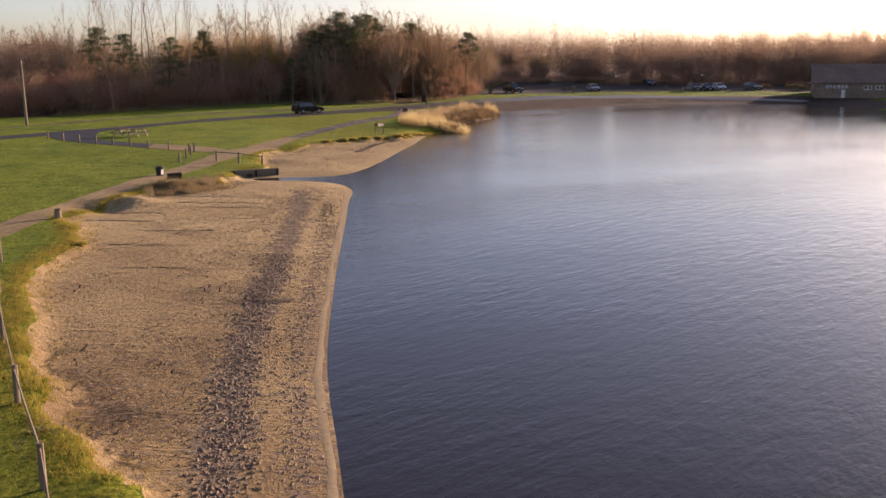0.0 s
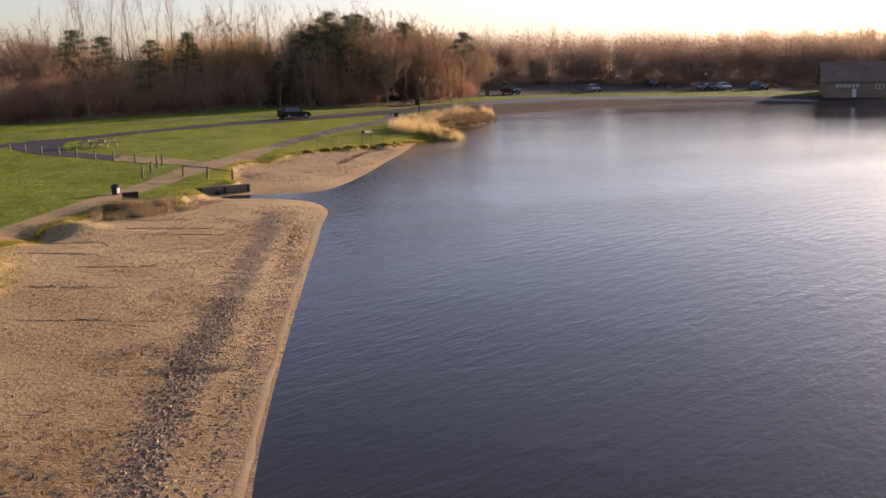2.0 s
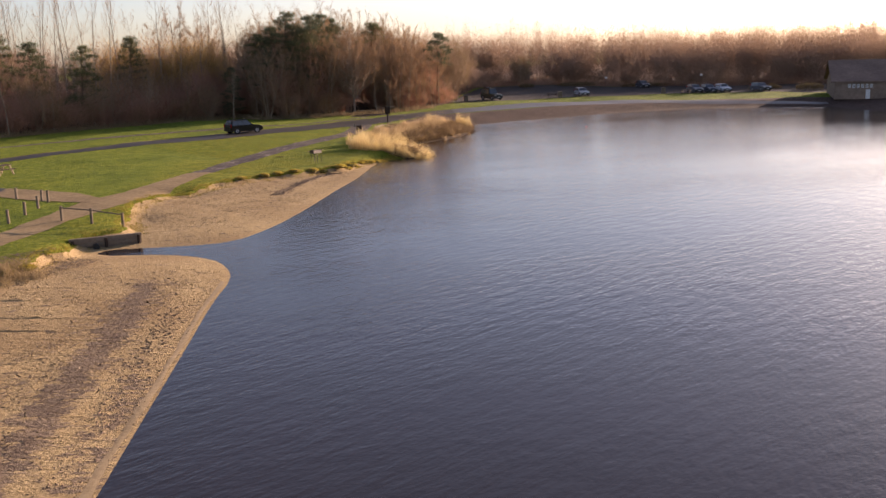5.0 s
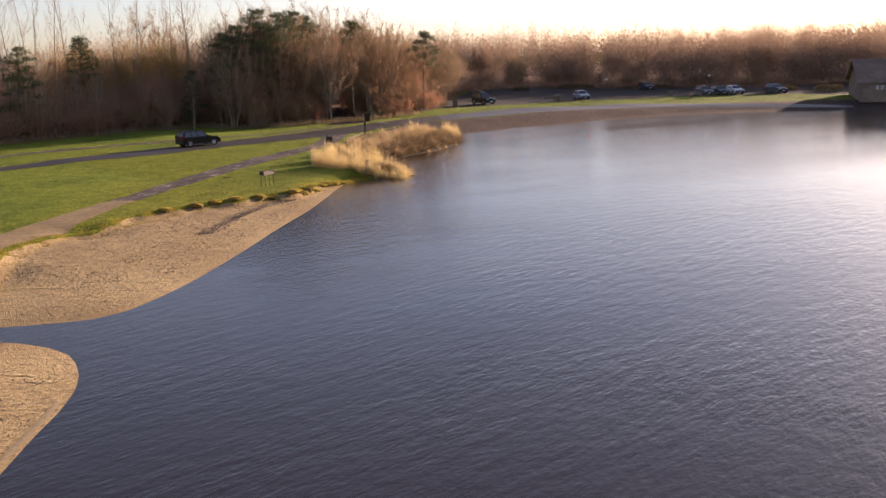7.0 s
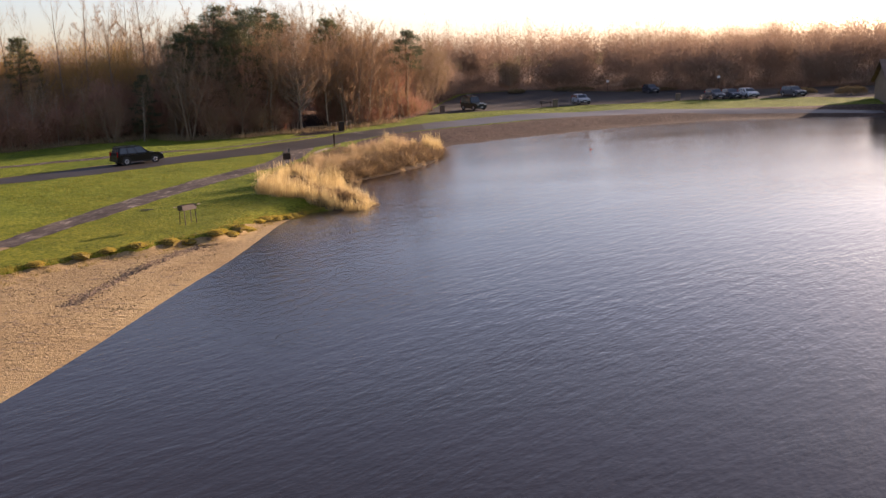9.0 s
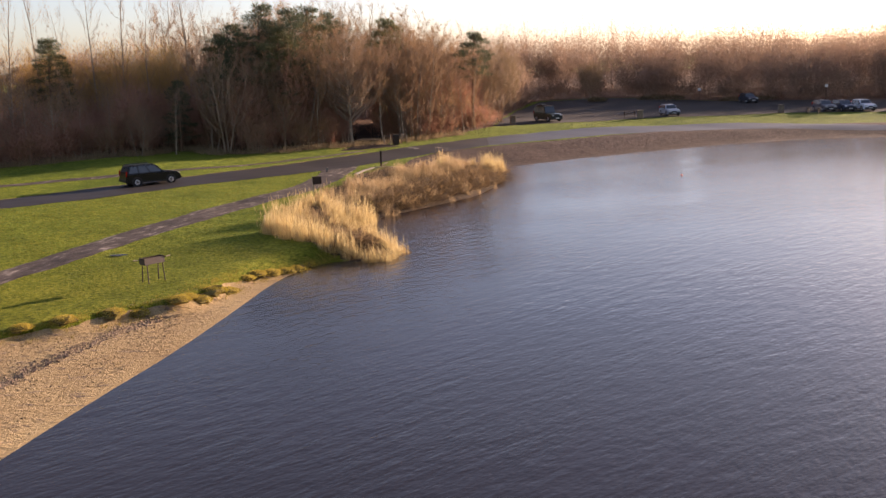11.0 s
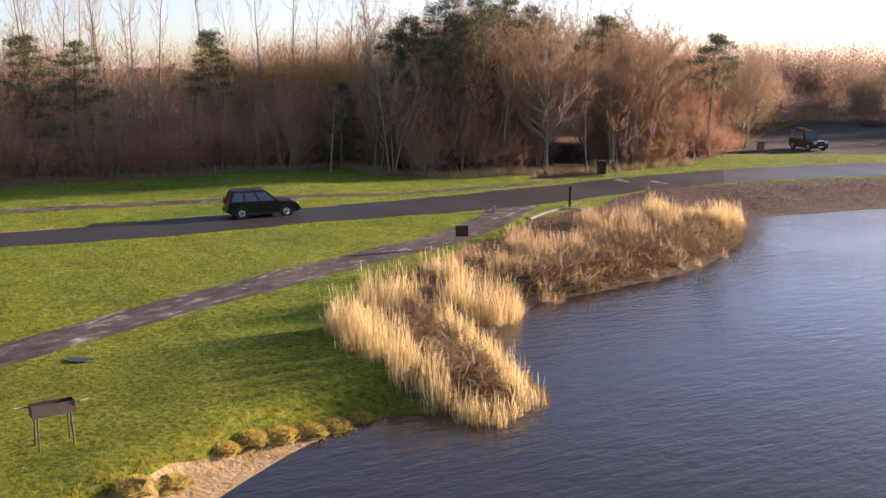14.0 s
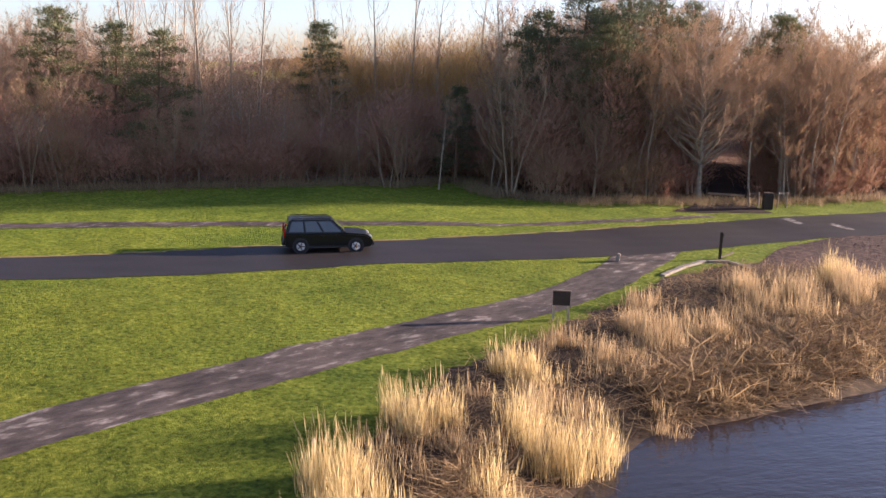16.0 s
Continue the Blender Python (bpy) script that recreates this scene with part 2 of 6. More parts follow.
SLATE = surface("dark_roof", [(0.3, (0.20, 0.135, 0.105)), (0.7, (0.29, 0.20, 0.155))], W, 2, 0.3, 0.95, 0.5, 0.03, 0.08)
HULL = surface("dark_timber_wall", [(0.3, (0.22, 0.155, 0.115)), (0.7, (0.32, 0.23, 0.17))], W, 2, 0.4, 0.85, 0.5, 0.02)
HILL = surface("hill_woods", [(0.3, (0.045, 0.035, 0.028)), (0.7, (0.10, 0.075, 0.055))], W, 0.08, 0.01, 1.0, 0)


def paint_of(name, c):
    return plain(name, c, 0.28, 0.0, 0.25, 0.2)


def water_material():
    m = bpy.data.materials.new("lake_water")
    nt, nodes, lk, p = links(m)
    pos = where(nt)
    lk.new(ramp(nt, noise_node(nt, pos, 0.03, 3), [(0.35, (0.018, 0.014, 0.014)), (0.65, (0.024, 0.018, 0.018))]), p.inputs["Base Color"])
    p.inputs["Roughness"].default_value, p.inputs["IOR"].default_value = 0.07, 1.333
    fine = noise_node(nt, pos, 4.2, 3, 0.55, (0.8, 1.7, 1.0, 52))
    broad = noise_node(nt, pos, 1.35, 4, 0.55, (0.6, 1.7, 1.0, 44))
    gust = ramp(nt, noise_node(nt, pos, 0.05, 3, 0.6, (0.6, 1.4, 1.0, 20)), [(0.3, (0.35,) * 3), (0.65, (1.0,) * 3)])
    both = nodes.new("ShaderNodeMath")
    both.operation = "MULTIPLY_ADD"
    lk.new(fine, both.inputs[0])
    both.inputs[1].default_value = 0.42
    lk.new(broad, both.inputs[2])
    calm = nodes.new("ShaderNodeMath")
    calm.operation = "MULTIPLY"
    lk.new(both.outputs[0], calm.inputs[0])
    lk.new(gust, calm.inputs[1])
    bumped(nt, p, calm.outputs[0], 0.74, 0.052)
    return m


WATER = water_material()


# ---------------------------------------------------------------- builders
def add_mesh(name, verts, faces, mats, parent=None, smooth=False, mat_index=None):
    me = bpy.data.meshes.new(name)
    me.from_pydata([tuple(v) for v in verts] if not isinstance(verts, np.ndarray) else verts.tolist(), [], faces if isinstance(faces, list) else faces.tolist())
    for m in mats if isinstance(mats, (list, tuple)) else [mats]:
        me.materials.append(m)
    if mat_index is not None:
        me.polygons.foreach_set("material_index", mat_index)
    if smooth:
        me.polygons.foreach_set("use_smooth", [True] * len(me.polygons))
    me.update()
    ob = new(name, me)
    if parent:
        ob.parent = parent
    return ob


def part(name, bm, material, parent, label=""):
    me = bpy.data.meshes.new(name)
    bm.to_mesh(me)
    bm.free()
    me.materials.append(material)
    ob = new(name, me)
    ob.parent = parent
    if label:
        tagged(ob, label)
    return ob


def box(bm, size, at=(0, 0, 0), rot=(0, 0, 0), bevel=0.0, taper=1.0):
    made = bmesh.ops.create_cube(bm, size=1.0)["verts"]
    for v in made:
        k = taper if v.co.z > 0 else 1.0
        v.co = Vector((v.co.x * size[0] * k, v.co.y * size[1] * k, v.co.z * size[2]))
    if bevel:
        edges = list({e for v in made for e in v.link_edges})
        made = list({v for f in bmesh.ops.bevel(bm, geom=edges, offset=bevel, segments=2, affect="EDGES")["faces"] for v in f.verts} | {v for v in made if v.is_valid})
    bmesh.ops.transform(bm, matrix=pose(*at, *rot), verts=made)
    return bm


def rod(bm, a, b, r0, r1=None, sides=8):
    a, b = Vector(a), Vector(b)
    r1 = r0 if r1 is None else r1
    d = b - a
    made = bmesh.ops.create_cone(bm, cap_ends=True, segments=sides, radius1=r0, radius2=r1, depth=d.length)["verts"]
    m = Matrix.Translation((a + b) / 2) @ d.to_track_quat("Z", "Y").to_matrix().to_4x4()
    bmesh.ops.transform(bm, matrix=m, verts=made)
    return bm


def empty(name, m, label, category, group="", kind=""):
    e = new(name)
    e.empty_display_size = 0.3
    e.matrix_world = m
    return tagged(e, label, category, group, kind)


# ---------------------------------------------------------------- the lie of the land
SHORE = [(-8.58, -79.74), (-11.2, -49.91), (-11.84, -43.92), (-12.56, -38.61), (-12.87, -34.49), (-13.17, -27.14), (-13.38, -20.28), (-13.6, -11.75), (-13.8, -5.84), (-13.68, -1.9), (-14.27, 0.52),
         (-15.35, 2.5), (-17.73, 3.96), (-21.27, 4.16), (-21.46, 5.82), (-17.72, 5.94), (-14.94, 6.5), (-13.55, 10.02), (-12.64, 13.6), (-11.62, 18.74), (-10.59, 24.65), (-9.56, 29.24), (-8.77, 34.56), (-8.15, 39.47), (-7.31, 41.98), (-5.94, 43.64), (-4.13, 43.62),
         (-2.35, 44.8), (-2.5, 45.9), (-3.6, 47.6), (-4.8, 49.6), (-5.6, 51.6), (-5.5, 52.6), (-5.1, 55.2), (-4.75, 57.3), (-3.4, 58.5), (-1.0, 61.9), (1.2, 64.9), (2.9, 70.3), (4.0, 78), (4.48, 83.28)]
SHORE += [(7.5, 84.9), (11.4, 88.2), (15, 90.2), (19, 92.8), (23, 95), (27.4, 97.8), (32, 99.2), (37, 101), (43.5, 101.6), (50, 99.6), (56.4, 98.2), (60.6, 97.4), (59.6, 91), (60.4, 84), (63, 74), (90, 62), (190, 40), (222, -46), (180, -180), (60, -240), (-4.6, -200)]


def rounded(line):
    """Cuts the corners of a polyline once."""
    out = [line[0]]
    for (ax, ay), (bx, by) in zip(line, line[1:]):
        out += [(0.75 * ax + 0.25 * bx, 0.75 * ay + 0.25 * by), (0.25 * ax + 0.75 * bx, 0.25 * ay + 0.75 * by)]
    return out + [line[-1]]


SHORE = rounded(SHORE)
BANK = [(-8.58, -119.74), (-8.78, -74.74), (-11.71, -51.95), (-15.51, -46.01), (-16.52, -44.63), (-18.43, -41.78), (-20.22, -38.44), (-22, -34.81), (-22.78, -32.37), (-24.62, -26.96), (-25.34, -19.01), (-27.91, -13.71), (-27.48, -8.82),
        (-25.83, -4.22), (-23.62, -3.14), (-22.84, 0.61), (-22.63, 3.3), (-22.24, 6.7), (-20.57, 8.89), (-21.54, 11.62), (-22.39, 14.94), (-22.56, 18.84), (-21.27, 22.18), (-20.19, 23.62), (-18.62, 26.61), (-16.85, 28.72), (-14.88, 30.75), (-13.11, 32.34), (-11.44, 33.81), (-10.47, 35.62), (-9.8, 37.4), (-9.24, 39.27), (-8.38, 40.87), (-7.31, 42.39)]
SANDS = BANK + [(-4.9, 41.81), (0.37, 31.12), (0.7, -119.54)]
ROAD_L = [(-107, -7.2), (-71.3, 13.1), (-51.4, 30.6), (-45.9, 36.4), (-41, 43.6), (-36.2, 51), (-31, 56.7), (-27.2, 60.3), (-23.2, 64.8), (-19.6, 69), (-16.2, 72.3), (-12, 76.5), (-8.75, 80.8), (-2.95, 88.2), (3.4, 94.2), (8.4, 98.2), (12.8, 101), (19.1, 103.7), (25.4, 105.4), (31.7, 106.6), (38.5, 106.8), (48.3, 104.1), (56.8, 101), (61, 99.4)]
ROAD_U = [(-106.3, -3.9), (-72.4, 17.2), (-53.1, 33.6), (-47.5, 39.6), (-43.2, 45), (-39.4, 51.2), (-36, 56.6), (-33.8, 60.2), (-30.8, 63.4), (-27.6, 67.9), (-24.6, 71.2), (-21.2, 74.9), (-18.2, 79), (-15.4, 82.8), (-11, 88.5), (-5.44, 95), (0.2, 101.4), (4.7, 105.2), (9.2, 108.2), (14, 110.8), (20.6, 112.6), (27.4, 113.8), (34, 113.8), (40, 111.6), (49, 106.8), (57.1, 102.8), (61.4, 101)]
PATH_U = [(-37.89, -110.3), (-34.89, -70.3), (-32.81, -40.46), (-31.17, -23.06), (-30.52, -13.95), (-29.67, -8.12), (-28.76, -2), (-27.42, 6.8), (-26.44, 14.3), (-26.23, 18.24), (-23.87, 25.02), (-22.41, 32.71), (-20.77, 41.58), (-18.75, 48.96), (-16.5, 56.1), (-14.2, 62.77), (-12.31, 67.92), (-11.31, 74.82), (-11.9, 79.87)]
PATH_L = [(-35.89, -110.3), (-32.89, -70.3), (-30.82, -40.44), (-29.3, -22.95), (-28.77, -13.02), (-27.65, -6.61), (-26.67, 0.06), (-25.52, 6.62), (-24.73, 12.14), (-23.35, 17.25), (-21.85, 23.38), (-20.95, 30.95), (-19.31, 39.37), (-17.07, 46.81), (-14.7, 53.57), (-12.57, 60.28), (-10.28, 66.56), (-9.14, 72.26), (-8.66, 82.74)]
SPUR = [(-43.47, 42.57), (-42.64, 37.2), (-40.51, 31.06), (-36.36, 27.24), (-30.34, 23.85), (-27.72, 22.45), (-25.45, 19.84), (-25.08, 17.85), (-29.9, 19.97), (-35.29, 23.48), (-41.31, 27.91), (-44.41, 31.06), (-46.6, 34.1), (-47.21, 38.51)]
FOOTWAY = [(-105.4, 1.2), (-73.4, 26), (-54.4, 47), (-47, 57.5), (-40.4, 65.3), (-36.1, 68.9), (-29.3, 74.6), (-24.4, 78.6), (-19.1, 82.8), (-14.2, 88.6), (-9.8, 93.6), (-8.9, 93), (-13.4, 87.4), (-18.5, 81.7), (-23.8, 77.3), (-28.6, 73.2), (-35.2, 67.6), (-39.5, 64), (-46.2, 56.3), (-53.6, 45.9), (-72.8, 24.9), (-104.5, 0)]
WOODLINE = [(-122.2, 41), (-87.2, 52), (-67.7, 58), (-56.3, 64.5), (-49, 71.5), (-45.7, 76), (-42.3, 79.8), (-38.2, 84), (-34, 88), (-30.6, 92), (-28.5, 98), (-24.6, 91.4), (-18.4, 91.94), (-15.41, 93.76), (-11.24, 97.06), (-6.13, 101.67), (-0.09, 107.55), (4.4, 116.6), (5.5, 132), (9, 150), (13, 166), (26, 170), (40, 162), (60, 152), (90, 150), (150, 142)]
WOODS = WOODLINE + [(260, 150), (260, 420), (-260, 420), (-260, 60)]
PARKING = [(4.4, 116.4), (8, 118.4), (15, 120.4), (22.6, 123), (30, 124), (37, 125.4), (44, 125), (52, 123.4), (60, 121.6), (68, 119.6), (84, 124), (120, 128), (120, 140), (90, 150), (60, 152), (40, 161), (26, 168), (14, 164), (9, 148), (5.8, 130)]
LEVELS = [(-27.53, -14.15, 0.6), (-27.42, 2.4, 0.65), (-21.64, 9.14, 0.6), (-38.3, 34.75, 0.8), (-12.76, 38.03, 0.55), (-16.73, 43.68, 0.55), (-10.25, 64.37, 0.55), (-7.38, 79.32, 0.62), (-11.63, 88.81, 0.75), (-6.53, 98.19, 0.9), (-24.86, 65.48, 0.85), (-34.74, 58.69, 1.0),
          (-46.82, 46.04, 1.0), (-34, 82, 1.4), (-43, 72, 1.35), (-56.4, 56, 1.25), (-15.86, 95.97, 1.1), (-18.6, 123.17, 2), (5.46, 103.82, 1.0), (4.4, 114, 1.3), (27.8, 109.8, 0.85), (48.5, 105.4, 0.85), (11.3, 122, 1.3), (8, 103, 0.8), (40, 109, 0.85)]
LEVELS += [(28.3, 124, 1.3), (46, 150, 1.5), (24, 165, 2.1), (58, 125, 1.3), (44, 126, 1.3), (66, 98, 0.8), (74, 120, 1.0), (104, 114, 1.0), (-59.66, -40.93, 1), (-93.22, 26, 1.5), (23.61, 214, 3), (-59.91, 146.25, 3.2), (114, 214, 3), (-95.51, 100.24, 2.5), (10, 116, 1.2), (28, 119, 1.2), (-24.85, -45.31, 0.75)]


HOLLOWS = [(-27.87, -9.94, 1.5, 1.2, 1.3), (-26.22, -7.6, 1.1, 0.9, -1.1), (-25.54, -2.81, 1.2, 0.9, -0.8), (-20.98, 22.82, 1.7, 1.3, 0.8), (-21.62, 13.28, 1.2, 1.6, 0.5)]


def to_segments(px, py, line, closed):
    """The least distance of many points to a polyline."""
    best = np.full(px.shape, 1e9)
    n = len(line)
    for i in range(n if closed else n - 1):
        (ax, ay), (bx, by) = line[i], line[(i + 1) % n]
        dx, dy = bx - ax, by - ay
        t = np.clip(((px - ax) * dx + (py - ay) * dy) / (dx * dx + dy * dy + 1e-9), 0, 1)
        best = np.minimum(best, np.hypot(px - ax - t * dx, py - ay - t * dy))
    return best


def inside(px, py, poly):
    hit = np.zeros(px.shape, bool)
    n = len(poly)
    for i in range(n):
        (ax, ay), (bx, by) = poly[i], poly[(i + 1) % n]
        if ay != by:
            hit ^= ((ay > py) != (by > py)) & (px < (bx - ax) * (py - ay) / (by - ay) + ax)
    return hit


def signed(px, py, poly):
    """Metres inside a closed outline; negative outside."""
    d = to_segments(px, py, poly, True)
    return np.where(inside(px, py, poly), d, -d)


def wob(px, py, s, seed=0.0):
    """A soft wobble of about -1 to 1."""
    return (np.sin(px * s + 1.7 * np.sin(py * s * 0.83 + seed)) + np.sin(py * s * 1.31 + 1.9 * np.sin(px * s * 0.71 + 2 + seed)) + 0.7 * np.sin((px + py) * s * 2.3 + seed)) / 2.7


def smooth(t):
    t = np.clip(t, 0, 1)
    return t * t * (3 - 2 * t)


def land_level(px, py):
    top, bot = np.zeros(px.shape), np.zeros(px.shape)
    for x, y, z in LEVELS:
        w = 1 / ((px - x) ** 2 + (py - y) ** 2 + 9) ** 1.5
        top += w * z
        bot += w
    return top / bot


def height(px, py):
    px, py = np.asarray(px, float), np.asarray(py, float)
    s = -signed(px, py, SHORE)
    land = land_level(px, py)
    ragged = 0.48 * wob(px, py, 0.9) + 0.12 * wob(px, py, 3.1, 4)
    sand = signed(px, py, SANDS) + ragged
    far = np.maximum(smooth((py - 76) / 4), smooth((px - 34) / 10))
    slope = (1 - far) * 2.2 + far * 8.0
    dry = land * smooth(s / slope) + 0.05 * wob(px, py, 0.35) * smooth(s / 6) + 0.018 * wob(px, py, 2.3) * smooth(s / 3)
    strand = 0.03 + 0.40 * (1 - np.exp(-np.maximum(s, 0) / 7.0)) + 0.025 * wob(px, py, 0.9) * smooth(s / 3) + 0.014 * wob(px, py, 4.1, 2) * smooth(s / 2)
    strand = np.minimum(strand, 0.06 * s)
    for hx, hy, rx, ry, deep in HOLLOWS:
        dip = deep * np.exp(-((px - hx) / rx) ** 2 - ((py - hy) / ry) ** 2)
        dry, strand = dry - dip * 0.4, strand - dip * 0.35
    k = smooth(sand / 0.55 + 0.5)
    z = dry * (1 - k) + strand * k
    bed = 0.06 * s
    rise = smooth((np.hypot(px, py - 50) - 160) / 200) * 3
    return np.where(s > 0, z + rise, np.maximum(bed, -2.5))


def spaced(stretches, far, grow=1.28):
    """Even steps in each stretch of (from, to, step), then ever wider ones out to the horizon."""
    mid = sorted({round(float(v), 3) for lo, hi, step in stretches for v in np.arange(lo, hi + step / 2, step)})
    out = []
    for way, v in ((1, mid[-1]), (-1, mid[0])):
        s, some = 1.0, []
        while abs(v) < far:
            s *= grow
            v += way * s
            some.append(v)
        out.append(some)
    return np.array(out[1][::-1] + mid + out[0])


GX = spaced([(-80, -49, 1.0), (-48, 14, 0.5), (15, 85, 1.0)], 3600)
GY = spaced([(-58, 110, 0.5), (111, 170, 1.0)], 3600)
MX, MY = np.meshgrid(GX, GY)
PX, PY = MX.ravel(), MY.ravel()
PZ = height(PX, PY)
NX, NY = len(GX), len(GY)
ii = (np.arange(NY - 1)[:, None] * NX + np.arange(NX - 1)[None, :]).ravel()
TRIS = np.concatenate([np.stack([ii, ii + 1, ii + NX + 1], 1), np.stack([ii, ii + NX + 1, ii + NX], 1)])
VERTS = np.stack([PX, PY, PZ], 1)


def cover(name, field, lift, material, label, category):
    """The part of the land where the field is positive, laid a little above it."""
    f3 = field[TRIS]
    whole = TRIS[(f3 > 0).all(1)]
    cut = TRIS[(f3 > 0).any(1) & ~(f3 > 0).all(1)]
    pts, faces, at = [], [], {}

    def index(v):
        if v not in at:
            at[v] = len(pts)
            pts.append(tuple(VERTS[v]))
        return at[v]

    for t in whole.tolist():
        faces.append([index(v) for v in t])
    for t in cut.tolist():
        ring = []
        for a, b in zip(t, t[1:] + t[:1]):
            fa, fb = field[a], field[b]
            if fa > 0:
                ring.append(index(a))
            if (fa > 0) != (fb > 0):
                k = fa / (fa - fb)
                key = (min(a, b), max(a, b))
                if key not in at:
                    at[key] = len(pts)
                    pts.append(tuple(VERTS[a] * (1 - k) + VERTS[b] * k))
                ring.append(at[key])
        if len(ring) > 2:
            faces.append(ring)
    v = np.array(pts)
    v[:, 2] += lift
    return tagged(add_mesh(name, v, faces, material, smooth=True), label, category, kind="structure")


edge = 0.22 * wob(PX, PY, 1.3) + 0.12 * wob(PX, PY, 3.7, 1)
F_SHORE = -signed(PX, PY, SHORE)
F_SAND = np.minimum(signed(PX, PY, SANDS) + 0.48 * wob(PX, PY, 0.9) + 0.12 * wob(PX, PY, 3.1, 4) + 0.1, F_SHORE + 3)
ROADS = ROAD_L + ROAD_U[::-1]
PATHS = PATH_U + PATH_L[::-1]
F_ROAD = signed(PX, PY, ROADS) + 0.08 * edge
F_PATH = signed(PX, PY, PATHS) + 0.45 * edge
turf = add_mesh("ground", VERTS, TRIS, GRASS, smooth=True)
thin = turf.data.attributes.new("thin_turf", "FLOAT", "POINT")
thin.data.foreach_set("value", (smooth((52 - PY) / 16) * smooth((PX + 27) / 6)).astype(np.float32))
tagged(turf, "winter grass meadow, green with yellowed patches", "ground", kind="structure")
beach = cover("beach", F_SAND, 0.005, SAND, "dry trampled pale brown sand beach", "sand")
WRACKS = [(-13.26, -56.05), (-14.19, -44.74), (-14.8, -39.63), (-15.29, -34.72), (-15.59, -27.41), (-16, -15.18), (-16.49, -6.58), (-16.77, -3.15)]
band = to_segments(PX, PY, WRACKS, False)
cover("shingle_shore", np.minimum(np.minimum(F_SHORE + 1.5, -signed(PX, PY, ROADS) + 0.1), np.minimum((PY - 78.5) + edge * 3, np.minimum(PX + 8.5 + edge, 9 - F_SHORE))), 0.014, SHINGLE, "brown shingle shore strewn with dead weed", "shingle")
REEDY = [(-11, 55.12), (-10.41, 49.44), (-9.19, 47.51), (-5.95, 44.35), (-4.81, 42.32), (-0.88, 44.27), (-1.99, 50.34), (-3.66, 54.34), (-1.53, 58.93), (1.59, 63.85), (5.33, 71.33), (6.44, 79.58), (5.91, 86.55), (-0.05, 84.16), (-5.51, 79.88), (-7.74, 75.18), (-8.89, 68.41), (-9.63, 63.35), (-10.76, 58.88)]
cover("reed_mud", np.minimum(signed(PX, PY, REEDY) + 2 * edge, F_SHORE + 2.5), 0.012, REEDMUD, "brown mud and rotted reed litter", "mud")
cover("road", np.minimum(F_ROAD, 3 - PX + 0 * PY), 0.022, TARMAC, "dark damp tarmac lakeside road", "road")
cover("promenade", np.minimum(F_ROAD, PX - 3), 0.022, PROM, "grey wet tarmac promenade curving along the lake", "road")
cover("verge_edge", np.minimum(0.16 + 0.1 * edge - to_segments(PX, PY, ROAD_U, False), -8.5 - PX), 0.030, VERGE, "worn yellowed grass edge of the road", "verge")
cover("footpath", np.minimum(F_PATH, PY - 33 + edge), 0.018, MUDPATH, "muddy footpath with pale worn puddled patches", "path")
cover("grit_path", np.minimum(F_PATH + 0.1, 33.0 - PY - edge), 0.018, GRITPATH, "sandy grit path above the beach", "path")
cover("spur_road", signed(PX, PY, SPUR), 0.024, TARMAC, "narrow tarmac spur joining the lakeside road", "road")
cover("junction", np.minimum(signed(PX, PY, SPUR) + 0.06, PX + 33.5 + 2 * edge), 0.030, GRITPATH, "sandy dirt where the spur meets the path", "path")
cover("footway", signed(PX, PY, FOOTWAY) - 0.18 + 0.15 * edge, 0.018, MUDPATH, "thin pale footway beside the road verge", "path")
cover("forest_floor", np.minimum(signed(PX, PY, WOODS) + 2 * edge, 270 - np.hypot(PX, PY - 90)), 0.016, FOREST, "brown leaf litter under bare trees", "ground")
WOODPATH = [(-12.11, 92.88), (-11.34, 96.45), (-11.4, 100.58), (-14.6, 118.21), (-11.35, 120.96), (-8.38, 102.55), (-7.59, 98.41), (-6.08, 96.38)]
cover("wood_path", signed(PX, PY, WOODPATH) + 0.8 * edge, 0.026, WOODTAR, "dark shaded tarmac path into the wood", "path")
cover("car_park", signed(PX, PY, PARKING), 0.022, CARPARK, "worn grey gravelled car park", "road")
wv = np.array([(-60, -260, 0), (260, -260, 0), (260, 110, 0), (-60, 110, 0)], float)
tagged(add_mesh("lake", wv, [[0, 1, 2, 3]], WATER), "dark rippled lake water reflecting pale sky", "water", kind="structure")


bco = np.empty(3 * len(beach.data.vertices))
beach.data.vertices.foreach_get("co", bco)
bco = bco.reshape(-1, 3)
weed = beach.data.attributes.new("weed", "FLOAT", "POINT")
b_off = to_segments(bco[:, 0], bco[:, 1], WRACKS, False) + 0.25 * wob(bco[:, 0], bco[:, 1], 1.9)
b_off2 = to_segments(bco[:, 0], bco[:, 1], [(x + 1.75, y) for x, y in WRACKS[:-2]], False) + 0.2 * wob(bco[:, 0], bco[:, 1], 1.7)
b_off3 = to_segments(bco[:, 0], bco[:, 1], [(x + 1.05, y) for x, y in WRACKS[:-2]], False)
weed.data.foreach_set("value", (np.exp(-(b_off / 0.62) ** 4) * 1.3 + 0.75 * np.exp(-(b_off2 / 0.75) ** 2) - 0.5 * np.exp(-(b_off3 / 0.35) ** 2) + 0.16).astype(np.float32))


# tone mask by position: none above y -20, full near y -36, wobbled
low_y_tone = beach.data.attributes.new("low_y_tone", "FLOAT", "POINT")
low_y_tone.data.foreach_set("value", (smooth((-20 - bco[:, 1] + 3 * wob(bco[:, 0], bco[:, 1], 0.3)) / 16) * (0.75 + 0.25 * wob(bco[:, 0], bco[:, 1], 0.5, 2))).astype(np.float32))


